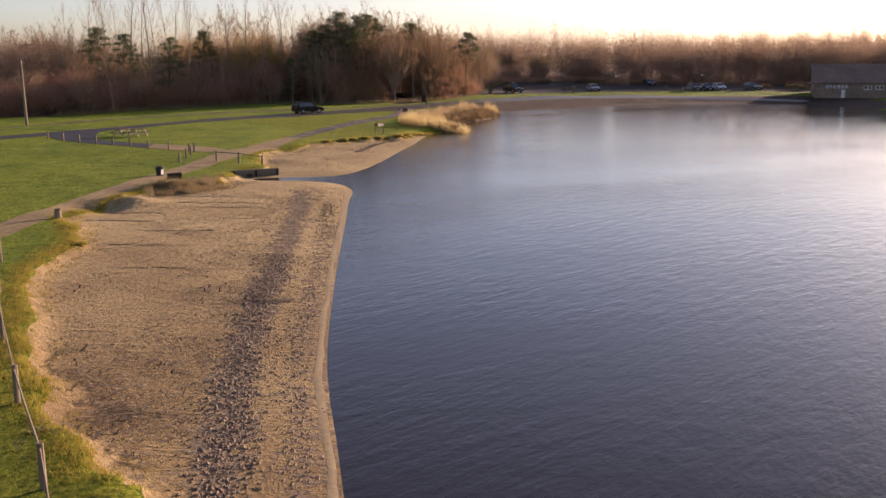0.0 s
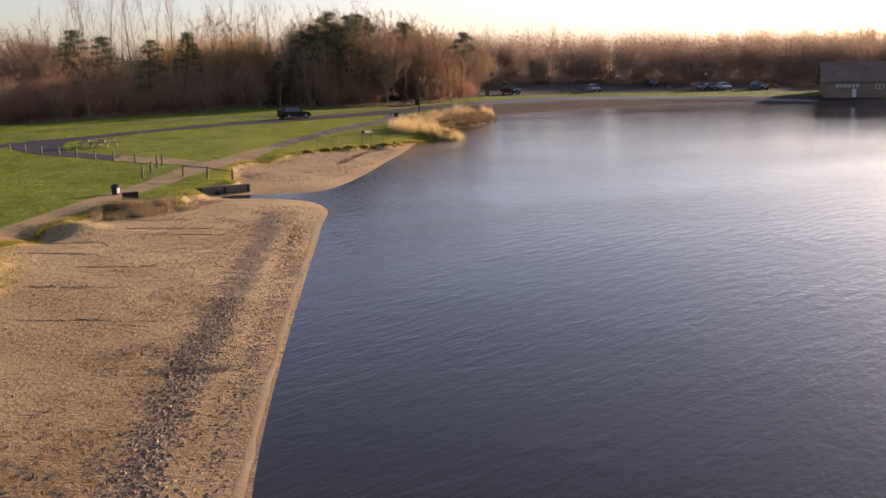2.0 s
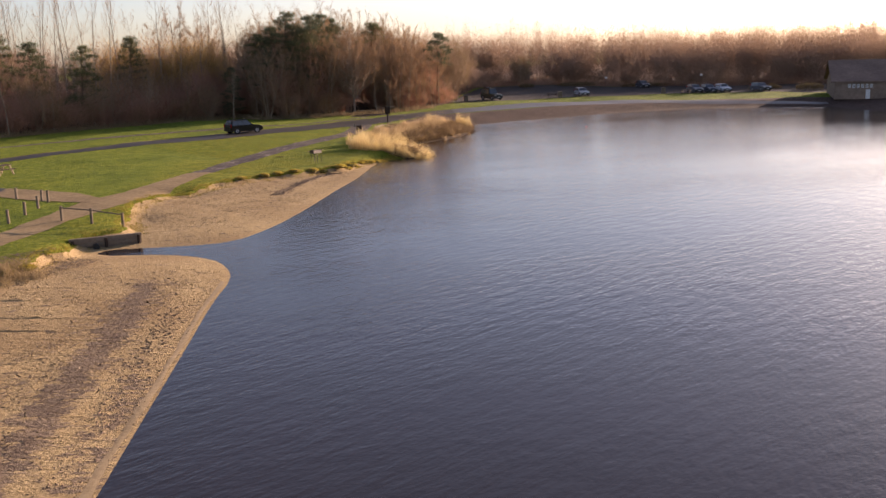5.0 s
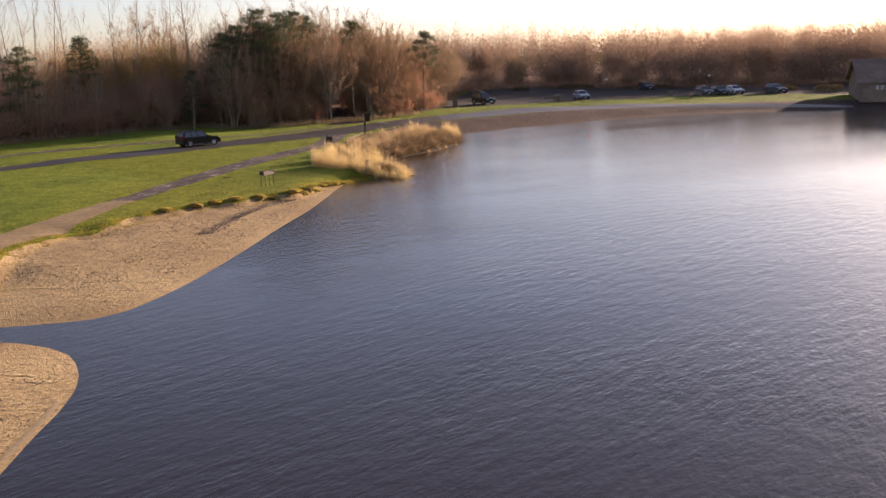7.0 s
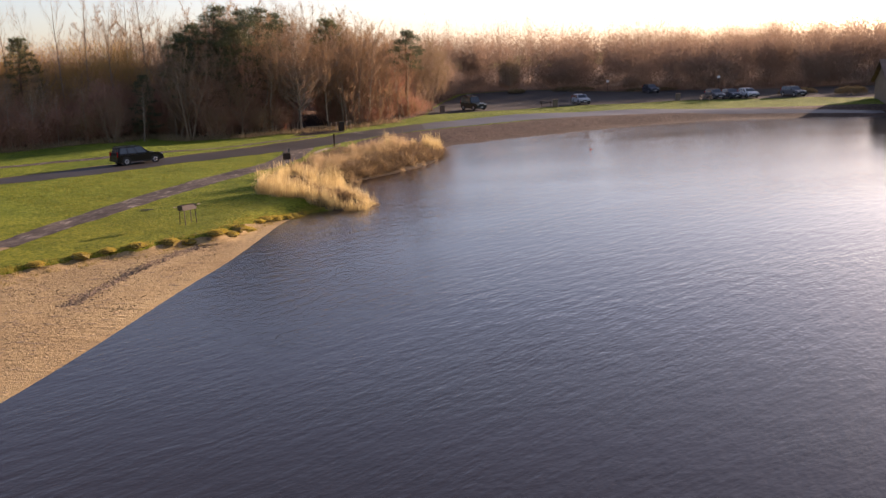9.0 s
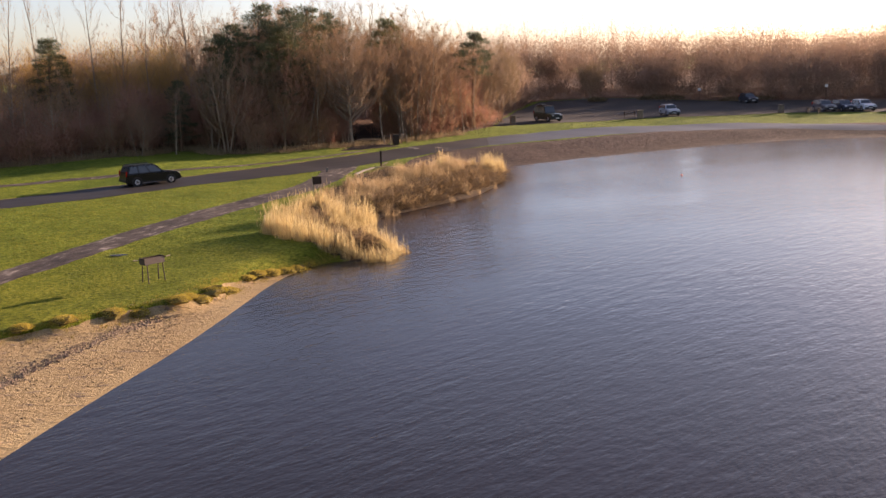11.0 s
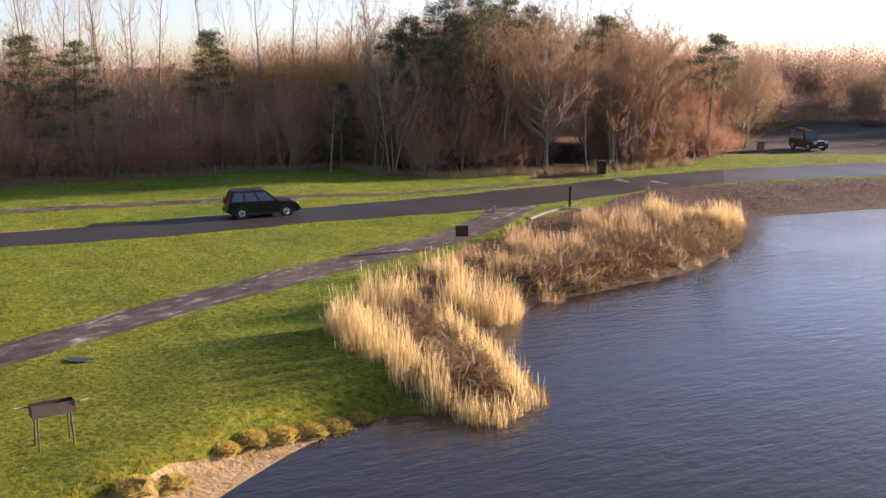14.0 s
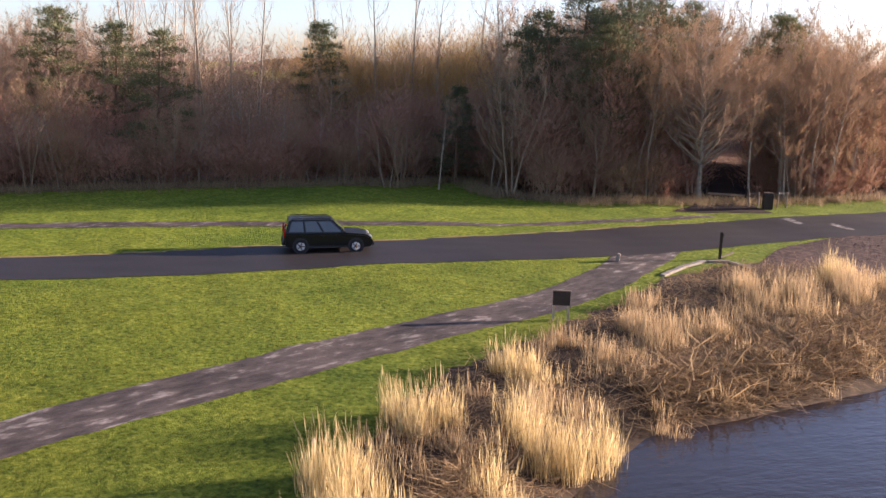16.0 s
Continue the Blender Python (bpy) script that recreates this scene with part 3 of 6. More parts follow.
def ground_z(x, y):
    return float(height(np.array([x]), np.array([y]))[0])


def shore_strip(name, y0, y1, off, half, rise, material, label):
    """A low rounded ridge that follows the waterline."""
    ys = np.arange(y0, y1, 0.3)
    line = np.array([p for p in SHORE[:24] if p[1] < -1])
    xs = np.interp(ys, line[:, 1], line[:, 0]) - off - 0.06 * wob(ys, ys * 0.4, 0.55) - 0.02 * wob(ys, ys, 2.3)
    w = half * (0.8 + 0.3 * wob(ys, ys * 0.3, 1.1))
    rows_ = []
    for k, lift in ((-1, 0.0), (-0.4, 1.0), (0.4, 1.0), (1, 0.0)):
        x = xs + k * w
        rows_.append(np.stack([x, ys, np.maximum(height(x, ys), 0) + 0.007 + rise * lift], 1))
    n = len(ys)
    v = np.concatenate(rows_)
    f = [[r * n + i, (r + 1) * n + i, (r + 1) * n + i + 1, r * n + i + 1] for r in range(3) for i in range(n - 1)]
    return tagged(add_mesh(name, v, f, material, smooth=True), label, "sand", kind="structure")


def furrow(a, b, seed):
    """A low raked ridge of sand, thin and a little crooked."""
    r = np.random.default_rng(seed)
    n = 40
    t = np.linspace(0, 1, n)
    x = a[0] + (b[0] - a[0]) * t
    y = a[1] + (b[1] - a[1]) * t + np.cumsum(r.normal(0, 0.018, n))
    w = 0.07 * (0.7 + 0.6 * r.random(n)) * np.minimum(1, 6 * np.minimum(t, 1 - t) + 0.2)
    h = 0.035 * (0.4 + 0.8 * r.random(n)) * np.minimum(1, 6 * np.minimum(t, 1 - t))
    rows_ = [np.stack([x, y + k * w, height(x, y + k * w) + 0.006 + h * up], 1) for k, up in ((-1, -0.1), (-0.3, 1.0), (0.3, 0.9), (1, -0.1))]
    f = [[q * n + i, q * n + i + 1, (q + 1) * n + i + 1, (q + 1) * n + i] for q in range(3) for i in range(n - 1)]
    return tagged(add_mesh("sand_furrow", np.concatenate(rows_), f, SAND, smooth=True), "thin raked ridge across the dry sand", "sand", kind="structure")


for i, (a, b) in enumerate([((-28.0, -4.8), (-19.3, -5.5)), ((-24.6, -7.7), (-18.4, -8.0)), ((-27.2, -13.8), (-22.5, -14.2)), ((-23.6, -16.8), (-19.3, -16.8)), ((-20.2, -13.2), (-18.0, -13.1)), ((-23.0, -9.5), (-17.7, -9.6)), ((-27.0, -11.4), (-23.0, -11.7)), ((-24.4, -20.2), (-19.8, -20.6)), ((-22.6, -25.0), (-19.0, -25.2))]):
    furrow(a, b, 700 + i)
shore_strip("strand_ridge", -56.0, -2.0, 0.15, 0.13, 0.005, WETSAND, "thin pale ridge of sand at the waterline")


# ---------------------------------------------------------------- trees
class Growth:
    """Gathers tubes and ribbons as plain vertex and face lists."""

    def __init__(self, seed):
        self.v, self.f, self.rng = [], [], random.Random(seed)

    def tube(self, pts, radii, sides=5):
        base = len(self.v)
        for i, p in enumerate(pts):
            d = (pts[min(i + 1, len(pts) - 1)] - pts[max(i - 1, 0)]).normalized()
            a = d.cross(Vector((0.31, 0.17, 0.94)) if abs(d.z) < 0.9 else Vector((1, 0, 0))).normalized()
            b = d.cross(a)
            for k in range(sides):
                q = 2 * math.pi * k / sides
                self.v.append(p + (a * math.cos(q) + b * math.sin(q)) * radii[i])
        for i in range(len(pts) - 1):
            for k in range(sides):
                k2 = (k + 1) % sides
                self.f.append((base + i * sides + k, base + i * sides + k2, base + (i + 1) * sides + k2, base + (i + 1) * sides + k))

    def ribbon(self, a, b, w, bend=0.0):
        d = b - a
        side = d.cross(Vector((self.rng.uniform(-1, 1), self.rng.uniform(-1, 1), self.rng.uniform(-1, 1)))).normalized() * w
        n = len(self.v)
        if bend:
            m = (a + b) / 2 + Vector((self.rng.uniform(-1, 1), self.rng.uniform(-1, 1), self.rng.uniform(-0.5, 1))) * bend
            self.v += [a - side, a + side, m + side * 0.8, m - side * 0.8, b]
            self.f += [(n, n + 1, n + 2, n + 3), (n + 3, n + 2, n + 4)]
        else:
            self.v += [a - side, a + side, b]
            self.f.append((n, n + 1, n + 2))

    def mesh(self, name, material):
        me = bpy.data.meshes.new(name)
        me.from_pydata([tuple(v) for v in self.v], [], self.f)
        me.materials.append(material)
        me.update()
        return me


def curve_up(start, direction, length, rng, lift, n=4, wander=0.12):
    pts, p, d = [start.copy()], start.copy(), direction.normalized()
    for _ in range(n):
        d = (d + Vector((rng.uniform(-wander, wander), rng.uniform(-wander, wander), lift + rng.uniform(-wander, wander)))).normalized()
        p = p + d * (length / n)
        pts.append(p.copy())
    return pts


def along(pts, t):
    k = min(int(t * (len(pts) - 1)), len(pts) - 2)
    u = t * (len(pts) - 1) - k
    return pts[k].lerp(pts[k + 1], u), (pts[k + 1] - pts[k]).normalized()


def bare_tree(seed, h, spread, limbs=20, low=0.22, lift=0.14, subs=8, twigs=20, tw=0.012, lean=0.0, girth=0.017, stems=1):
    """A leafless tree: wood (trunk and limbs) and the haze of its twigs."""
    wood, fine = Growth(seed), Growth(seed + 500)
    rng = wood.rng
    for s in range(stems):
        turn = rng.uniform(0, 6.28)
        d0 = Vector((lean + (0.35 if stems > 1 else 0.05) * math.cos(turn), (0.35 if stems > 1 else 0.05) * math.sin(turn), 1))
        trunk = curve_up(Vector((0.25 * math.cos(turn), 0.25 * math.sin(turn), -0.25)) * (1 if stems > 1 else 0.3) + Vector((0, 0, -0.15)), d0, h * 0.9, rng, 0.06, 7, 0.07)
        r = h * girth / math.sqrt(stems)
        wood.tube(trunk, [r * (1.25 if i == 0 else 1) * (1 - 0.92 * i / 7) for i in range(8)], 7)
        for i in range(limbs // stems):
            t = low + (0.97 - low) * (i + rng.random()) / (limbs // stems)
            p, d = along(trunk, t)
            q = rng.uniform(0, 6.28)
            out = Vector((math.cos(q), math.sin(q), rng.uniform(0.25, 0.9)))
            shape = math.sin(math.pi * min(1, 0.25 + 0.75 * (1 - (t - low) / (1 - low)) ** 0.8))
            length = spread * (0.45 + 0.6 * shape) * rng.uniform(0.75, 1.15) * (1.0 if t < 0.85 else 0.7)
            limb = curve_up(p, out, length, rng, lift, 4, 0.16)
            rr = r * 0.42 * (1.1 - t)
            wood.tube(limb, [max(0.008, rr * (1 - 0.2 * j)) for j in range(5)], 4)
            for j in range(subs):
                u = 0.25 + 0.75 * (j + rng.random()) / subs
                p2, d2 = along(limb, min(u, 0.999))
                side = Vector((rng.uniform(-1, 1), rng.uniform(-1, 1), rng.uniform(-0.2, 0.9)))
                sub = curve_up(p2, d2 + side, length * rng.uniform(0.28, 0.45), rng, lift * 1.3, 2, 0.2)
                for a, b in zip(sub, sub[1:]):
                    fine.ribbon(a, b, tw * 1.3)
                for _ in range(twigs):
                    p3, d3 = along(sub, rng.random() * 0.999)
                    tip = d3 * 0.6 + Vector((rng.uniform(-1, 1), rng.uniform(-1, 1), rng.uniform(-0.3, 1.1)))
                    fine.ribbon(p3, p3 + tip.normalized() * rng.uniform(0.35, 0.95) * spread * 0.28, tw * rng.uniform(0.6, 1.0), 0.05 * spread if rng.random() < 0.2 else 0.0)
    return wood, fine


def full_tree(seed, h, w, low, n, tw, limbs=22, stems=1, girth=0.016, lobes=0.22, twig=(0.35, 0.85)):
    """A rounded leafless tree: forked limbs that reach into a deep shell of fine twigs."""
    wood, fine = Growth(seed), Growth(seed + 500)
    rng = wood.rng
    phase = [rng.uniform(0, 6.28) for _ in range(5)]
    mid, half = h * (1 + low) / 2, h * (1 - low) / 2

    def shell(a, e, q):
        k = q * (1 + lobes * (math.sin(2 * a + phase[0]) * math.cos(e) + 0.8 * math.sin(3 * a + 3 * e + phase[1]) + 0.6 * math.sin(5 * a - 4 * e + phase[2])) * 0.6)
        return Vector((w * math.cos(e) * math.cos(a) * k, w * math.cos(e) * math.sin(a) * k, mid + half * math.sin(e) * k))

    trunks = []
    for s in range(stems):
        turn = phase[3] + 6.28 * s / stems
        lean = 0.0 if stems == 1 else 0.30
        d0 = Vector((lean * math.cos(turn) + rng.uniform(-0.05, 0.05), lean * math.sin(turn) + rng.uniform(-0.05, 0.05), 1))
        base = Vector((math.cos(turn), math.sin(turn), 0)) * (0 if stems == 1 else 0.22) + Vector((0, 0, -0.25))
        trunk = curve_up(base, d0, h * 0.88, rng, 0.05, 7, 0.08)
        r = h * girth / math.sqrt(stems)
        wood.tube(trunk, [r * (1.3 if i == 0 else 1) * (1 - 0.93 * i / 7) for i in range(8)], 7)
        trunks.append((trunk, r))
    for i in range(limbs):
        trunk, r = trunks[i % stems]
        a, e = rng.uniform(0, 6.28), math.asin(rng.uniform(-0.45, 0.98))
        end = shell(a, e, rng.uniform(0.75, 1.0))
        t = min(0.9, max(low * 0.75, (end.z / h) * rng.uniform(0.45, 0.75)))
        p, d = along(trunk, t)
        bow = (p + end) / 2 + Vector((0, 0, -0.10 * (end - p).length)) + Vector((rng.uniform(-0.2, 0.2), rng.uniform(-0.2, 0.2), 0))
        limb = [p, p.lerp(bow, 0.6), bow.lerp(end, 0.35), end]
        rr = max(0.012, r * 0.34 * (1.05 - t))
        wood.tube(limb, [rr, rr * 0.75, rr * 0.5, 0.006], 3)
        for j in range(9):
            p2, d2 = along(limb, rng.uniform(0.3, 0.99))
            q = p2 + (d2 + Vector((rng.uniform(-1, 1), rng.uniform(-1, 1), rng.uniform(-0.1, 0.9)))).normalized() * w * rng.uniform(0.2, 0.45)
            fine.ribbon(p2, q, tw * 1.4, 0.08)
    for i in range(n):
        a, e = rng.uniform(0, 6.28), math.asin(rng.uniform(-0.9, 1.0))
        q = rng.random() ** 0.42
        p = shell(a, e, q)
        out = Vector((math.cos(a) * math.cos(e), math.sin(a) * math.cos(e), 0.45 + 0.5 * math.sin(e))) + Vector((rng.uniform(-0.7, 0.7), rng.uniform(-0.7, 0.7), rng.uniform(-0.3, 0.8)))
        fine.ribbon(p, p + out.normalized() * rng.uniform(*twig), tw * rng.uniform(0.6, 1.0) * (1.5 - 0.8 * q))
    return wood, fine


def forked_tree(seed, h, spread, low, limbs, subs=8, twigs=12, tw=0.010, girth=0.015, stems=1, deep=0.40, open_up=0.50):
    """A leafless broadleaf tree: steep forking limbs, side branches and twigs that fill a ragged dome."""
    wood, fine = Growth(seed), Growth(seed + 500)
    rng = wood.rng
    phase = [rng.uniform(0, 6.28) for _ in range(3)]
    mid = h * (1 - deep)
    bases = []
    for k in range(stems):
        turn = phase[0] + 6.28 * k / stems
        lean = 0.04 if stems == 1 else 0.22
        d0 = Vector((lean * math.cos(turn) + rng.uniform(-0.04, 0.04), lean * math.sin(turn) + rng.uniform(-0.04, 0.04), 1))
        foot = Vector((math.cos(turn), math.sin(turn), 0)) * (0.0 if stems == 1 else 0.2) + Vector((0, 0, -0.25))
        trunk = curve_up(foot, d0, h * 0.86, rng, 0.04, 8, 0.09)
        r = h * girth / math.sqrt(stems)
        wood.tube(trunk, [r * (1.35 if i == 0 else 1) * (1 - 0.9 * i / 8) for i in range(9)], 7)
        bases.append((trunk, r))
    for i in range(limbs):
        trunk, r = bases[i % stems]
        a = i * 2.4 + rng.uniform(-0.5, 0.5)
        e = math.asin(min(0.98, -0.35 + 1.3 * (i + rng.random()) / limbs))
        q = rng.uniform(0.72, 1.0) * (1 + 0.16 * math.sin(2 * a + phase[1]) + 0.12 * math.sin(3 * a + 2 * e + phase[2]))
        end = Vector((spread * math.cos(e) * math.cos(a) * q, spread * math.cos(e) * math.sin(a) * q, mid + h * deep * math.sin(e) * q))
        t = min(0.88, low + (0.90 - low) * ((i + rng.random()) / limbs) ** (1.35 - 0.9 * open_up) * rng.uniform(0.82, 1.05))
        p, d = along(trunk, t)
        far = (end - p).length
        bow = p.lerp(end, 0.5) + Vector((math.cos(a), math.sin(a), -0.35)) * 0.10 * far + Vector((rng.uniform(-1, 1), rng.uniform(-1, 1), rng.uniform(-1, 1))) * 0.08 * far
        limb = [p, p.lerp(bow, 0.55) + Vector((rng.uniform(-1, 1), rng.uniform(-1, 1), rng.uniform(-1, 1))) * 0.04 * far, bow, bow.lerp(end, 0.5) + Vector((rng.uniform(-1, 1), rng.uniform(-1, 1), 0)) * 0.04 * far, end]
        rr = max(0.026, r * 0.46 * (1.05 - t))
        wood.tube(limb, [rr, rr * 0.85, rr * 0.65, rr * 0.42, 0.007], 4)
        for j in range(subs):
            u = 0.22 + 0.77 * (j + rng.random()) / subs
            p2, d2 = along(limb, min(u, 0.995))
            side = Vector((rng.uniform(-1, 1), rng.uniform(-1, 1), rng.uniform(-0.25, 0.9)))
            sub = curve_up(p2, d2 * 0.8 + side, far * rng.uniform(0.2, 0.38), rng, 0.16, 3, 0.2)
            rs = max(0.010, rr * 0.42 * (1.1 - u))
            wood.tube(sub, [rs, rs * 0.75, rs * 0.5, 0.004], 3)
            for _ in range(twigs):
                p3, d3 = along(sub, rng.uniform(0.15, 0.999))
                tip = d3 * 0.7 + Vector((rng.uniform(-1, 1), rng.uniform(-1, 1), rng.uniform(-0.6, 0.9)))
                fine.ribbon(p3, p3 + tip.normalized() * rng.uniform(0.35, 1.0) * (0.35 + 0.12 * spread), tw * rng.uniform(0.6, 1.0), 0.06 if rng.random() < 0.3 else 0.0)
    return wood, fine


def evergreen(seed, h, bare, width, clumps, flat=0.5, droop=0.0):
    """A conifer: a trunk with boughs, and needle clumps of many blades."""
    wood, fine = Growth(seed), Growth(seed + 500)
    rng = wood.rng
    trunk = curve_up(Vector((0, 0, -0.2)), Vector((rng.uniform(-0.05, 0.05), rng.uniform(-0.05, 0.05), 1)), h * 0.97, rng, 0.05, 7, 0.05)
    wood.tube(trunk, [h * 0.018 * (1 - 0.88 * i / 7) for i in range(8)], 7)
    for i in range(clumps):
        t = bare + (1 - bare) * (i + rng.random()) / clumps
        p, d = along(trunk, min(t, 0.995))
        q = rng.uniform(0, 6.28)
        u = (t - bare) / (1 - bare)
        reach = width * (1 - u ** 1.6) ** 0.7 * rng.uniform(0.35, 1.05) + 0.15
        limb = curve_up(p, Vector((math.cos(q), math.sin(q), 0.25 - droop)), reach, rng, 0.07, 3, 0.1)
        wood.tube(limb, [0.035, 0.028, 0.02, 0.01], 3)
        size = width * rng.uniform(0.16, 0.36)
        c = limb[-1]
        for _ in range(int(120 * size / width / 0.26)):
            o = Vector((rng.gauss(0, 1), rng.gauss(0, 1), rng.gauss(0, flat)))
            o = o.normalized() * size * rng.random() ** 0.4
            o.z *= flat + 0.25
            out = (o + Vector((0, 0, 0.25))).normalized()
            a = c + o * 0.85
            fine.ribbon(a, a + (out + Vector((rng.uniform(-0.7, 0.7), rng.uniform(-0.7, 0.7), rng.uniform(-0.4, 0.7)))).normalized() * rng.uniform(0.16, 0.36), 0.028)
    return wood, fine


def tree_kind(name, grown, bark, leaf, crown="crown"):
    wood, fine = grown
    return name, wood.mesh("trunk", bark), fine.mesh(crown, leaf), crown


KINDS = {
    "oak_a": tree_kind("bare_tree", forked_tree(1, 9.8, 2.9, 0.2, 30), BARK, TWIG),
    "oak_b": tree_kind("bare_tree", forked_tree(2, 10.6, 2.6, 0.26, 28, deep=0.42), PALEBARK, TWIG),
    "oak_c": tree_kind("bare_tree", forked_tree(3, 9.0, 3.1, 0.14, 32, stems=3), BARK, TWIG),
    "big": tree_kind("bare_tree", forked_tree(4, 12.2, 4.4, 0.20, 78, 9, 15, 0.010, 0.0125, 1, 0.44, 0.50), PALEBARK, TWIG),
    "dome": tree_kind("bare_tree", forked_tree(5, 10.2, 3.9, 0.12, 72, 9, 18, 0.011, 0.019, 4, 0.38, 0.3), BARK, PALETWIG),
    "small_dome": tree_kind("bare_tree", forked_tree(6, 4.9, 2.2, 0.24, 44, 8, 14, 0.012, 0.018, 1, 0.36, 0.3), BARK, PALETWIG),
    "birch_a": tree_kind("birch_tree", bare_tree(7, 10, 1.9, 22, 0.3, 0.16, 7, 12, 0.009, girth=0.0088), PALEBARK, TWIG),
    "birch_b": tree_kind("birch_tree", bare_tree(8, 9, 1.7, 18, 0.3, 0.16, 6, 12, 0.009, -0.22, 0.009), PALEBARK, TWIG),
    "sapling": tree_kind("bare_sapling", bare_tree(9, 5.2, 1.7, 18, 0.2, 0.24, 7, 12, 0.009, girth=0.011, stems=2), PALEBARK, TWIG),
    "willow": tree_kind("willow_tree", full_tree(10, 10.0, 3.9, 0.12, 9000, 0.013, 34, 3, 0.016, 0.38, (0.5, 1.5)), BARK, GOLDTWIG),
    "shrub": tree_kind("bare_shrub", bare_tree(11, 3.0, 1.5, 24, 0.05, 0.2, 7, 14, 0.009, stems=6), BARK, REDTWIG),
    "thicket": tree_kind("bare_shrub", full_tree(12, 4.2, 2.1, 0.04, 2200, 0.010, 16, 4, 0.012, 0.5), BARK, TWIG),
    "poplar_a": tree_kind("poplar_tree", bare_tree(13, 20, 2.5, 28, 0.3, 0.42, 5, 6, 0.007, girth=0.0062), PALEBARK, TWIG),
    "poplar_b": tree_kind("poplar_tree", bare_tree(14, 18, 2.8, 26, 0.34, 0.34, 5, 6, 0.007, girth=0.0066), PALEBARK, TWIG),
    "pine_a": tree_kind("pine_tree", evergreen(15, 11, 0.5, 2.9, 46, 0.45), PINEBARK, NEEDLE),
    "pine_b": tree_kind("pine_tree", evergreen(16, 11.5, 0.3, 3.0, 58, 0.4), PINEBARK, NEEDLE),
    "pine_c": tree_kind("pine_tree", evergreen(18, 11.5, 0.16, 3.1, 66, 0.42), PINEBARK, NEEDLE),
    "spruce": tree_kind("conifer_tree", evergreen(17, 12.5, 0.12, 2.9, 95, 0.45, 0.1), PINEBARK, NEEDLE),
}
WORDS = {
    "bare_tree": ("leafless brown broadleaf tree at the wood", "tree"), "birch_tree": ("leafless birch with slender pale stem", "tree"), "bare_sapling": ("leafless young tree with pale stems", "tree"),
    "willow_tree": ("leafless willow with glowing orange twigs", "tree"), "bare_shrub": ("leafless reddish brown shrub in the thicket", "shrub"), "poplar_tree": ("tall thin leafless poplar above the wood", "tree"),
    "pine_tree": ("dark green pine with bare reddish trunk", "tree"), "conifer_tree": ("dense dark green conifer in bare woods", "tree"),
}


def plant(kind, x, y, scale=1.0, turn=0.0, sink=0.05, stretch=1.0, label=""):
    name, trunk, crown, crown_name = KINDS[kind]
    words, category = WORDS[name]
    e = empty(name, Matrix.Identity(4), label or words, category, "trees and shrubs of the wood")
    for n, me in (("trunk", trunk), (crown_name, crown)):
        o = new(n, me)
        o.parent = e
    e.matrix_world = Matrix.LocRotScale((x, y, ground_z(x, y) - sink), Euler((0, 0, radians(turn))), (scale, scale, scale * stretch))
    return e


def on_path(x, y):
    """Whether a spot lies in the cutting that the wood path runs through."""
    mid = -9.82 - (y - 99.77) * 0.164
    return 93 < y < 136 and abs(x - mid) < 2.3


# trees that stand out
plant("big", -11.5, 99.4, 1.12, 40)
plant("birch_b", -15.9, 97.3, 1.2, 200, label="leaning leafless birch with white stem")
plant("birch_a", -14.49, 99.11, 1.15, 10)
plant("birch_a", -8.26, 101.13, 1.05, 70)
plant("birch_a", -4.66, 105.01, 1.1, 130)
plant("oak_c", -5.54, 106.51, 1.15, 20)
plant("pine_a", 1.5, 115, 1.08, 0)
plant("dome", 5.3, 125, 1.0, 0, label="leafless domed tree with several dark stems")
plant("small_dome", 22.6, 164, 1.3, 0, label="small round leafless tree in the car park")
plant("pine_c", -16.4, 105.0, 1.34, 300)
plant("pine_c", -22.4, 98.2, 1.16, 50)
plant("pine_c", -19.2, 98.4, 1.12, 160)
plant("pine_c", -21.6, 101.8, 1.36, 260)
plant("pine_c", -18.0, 101.2, 1.3, 120)
plant("pine_c", -24.6, 101.0, 1.08, 20)
plant("pine_c", -14.33, 111.37, 1.28, 20)
plant("pine_a", -9.32, 115.34, 1.25, 20)
plant("pine_b", -56.1, 84, 1.08, 30)
plant("pine_b", -53.8, 86.5, 1.0, 200)
plant("pine_c", -45.9, 82.4, 0.94, 210)
plant("spruce", -44.2, 100, 0.98, 10)
plant("spruce", -28.9, 95.6, 0.6, 70)
plant("birch_b", -38.3, 88.4, 0.56, 190)
plant("oak_c", -48.6, 74.0, 0.82, 15)
plant("sapling", -47.4, 75.6, 1.35, 120)
plant("sapling", -46.4, 77.6, 1.15, 60)
plant("sapling", -43.6, 81.6, 1.2, 220)
plant("birch_a", -40.4, 86.3, 0.85, 90)
for i, (x, y, k) in enumerate(((-36.4, 88.0, 0.72), (-33.8, 90.2, 0.8), (-31.2, 89.6, 0.6), (-28.4, 91.8, 0.75), (-25.2, 93.4, 0.85), (-50.8, 70.6, 0.95), (-52.6, 70.4, 0.9))):
    plant("birch_a" if i % 2 else "sapling", x, y, k * (1.0 if i % 2 else 1.7), 71 * i, label="leafless young tree with sunlit pale stem")
plant("willow", -38.97, 106.08, 1.08, 0, stretch=1.0)
plant("willow", -43.91, 105.02, 1.08, 90, stretch=1.0)
plant("willow", -34.56, 109.79, 1.08, 180, stretch=1.0)
plant("willow", -48.42, 106.78, 1.08, 250, stretch=1.0)
plant("willow", -37.04, 115.26, 1.08, 300, stretch=1.0)
plant("oak_b", -35.37, 120.51, 1.3, 75, label="tall leafless tree above the willows")
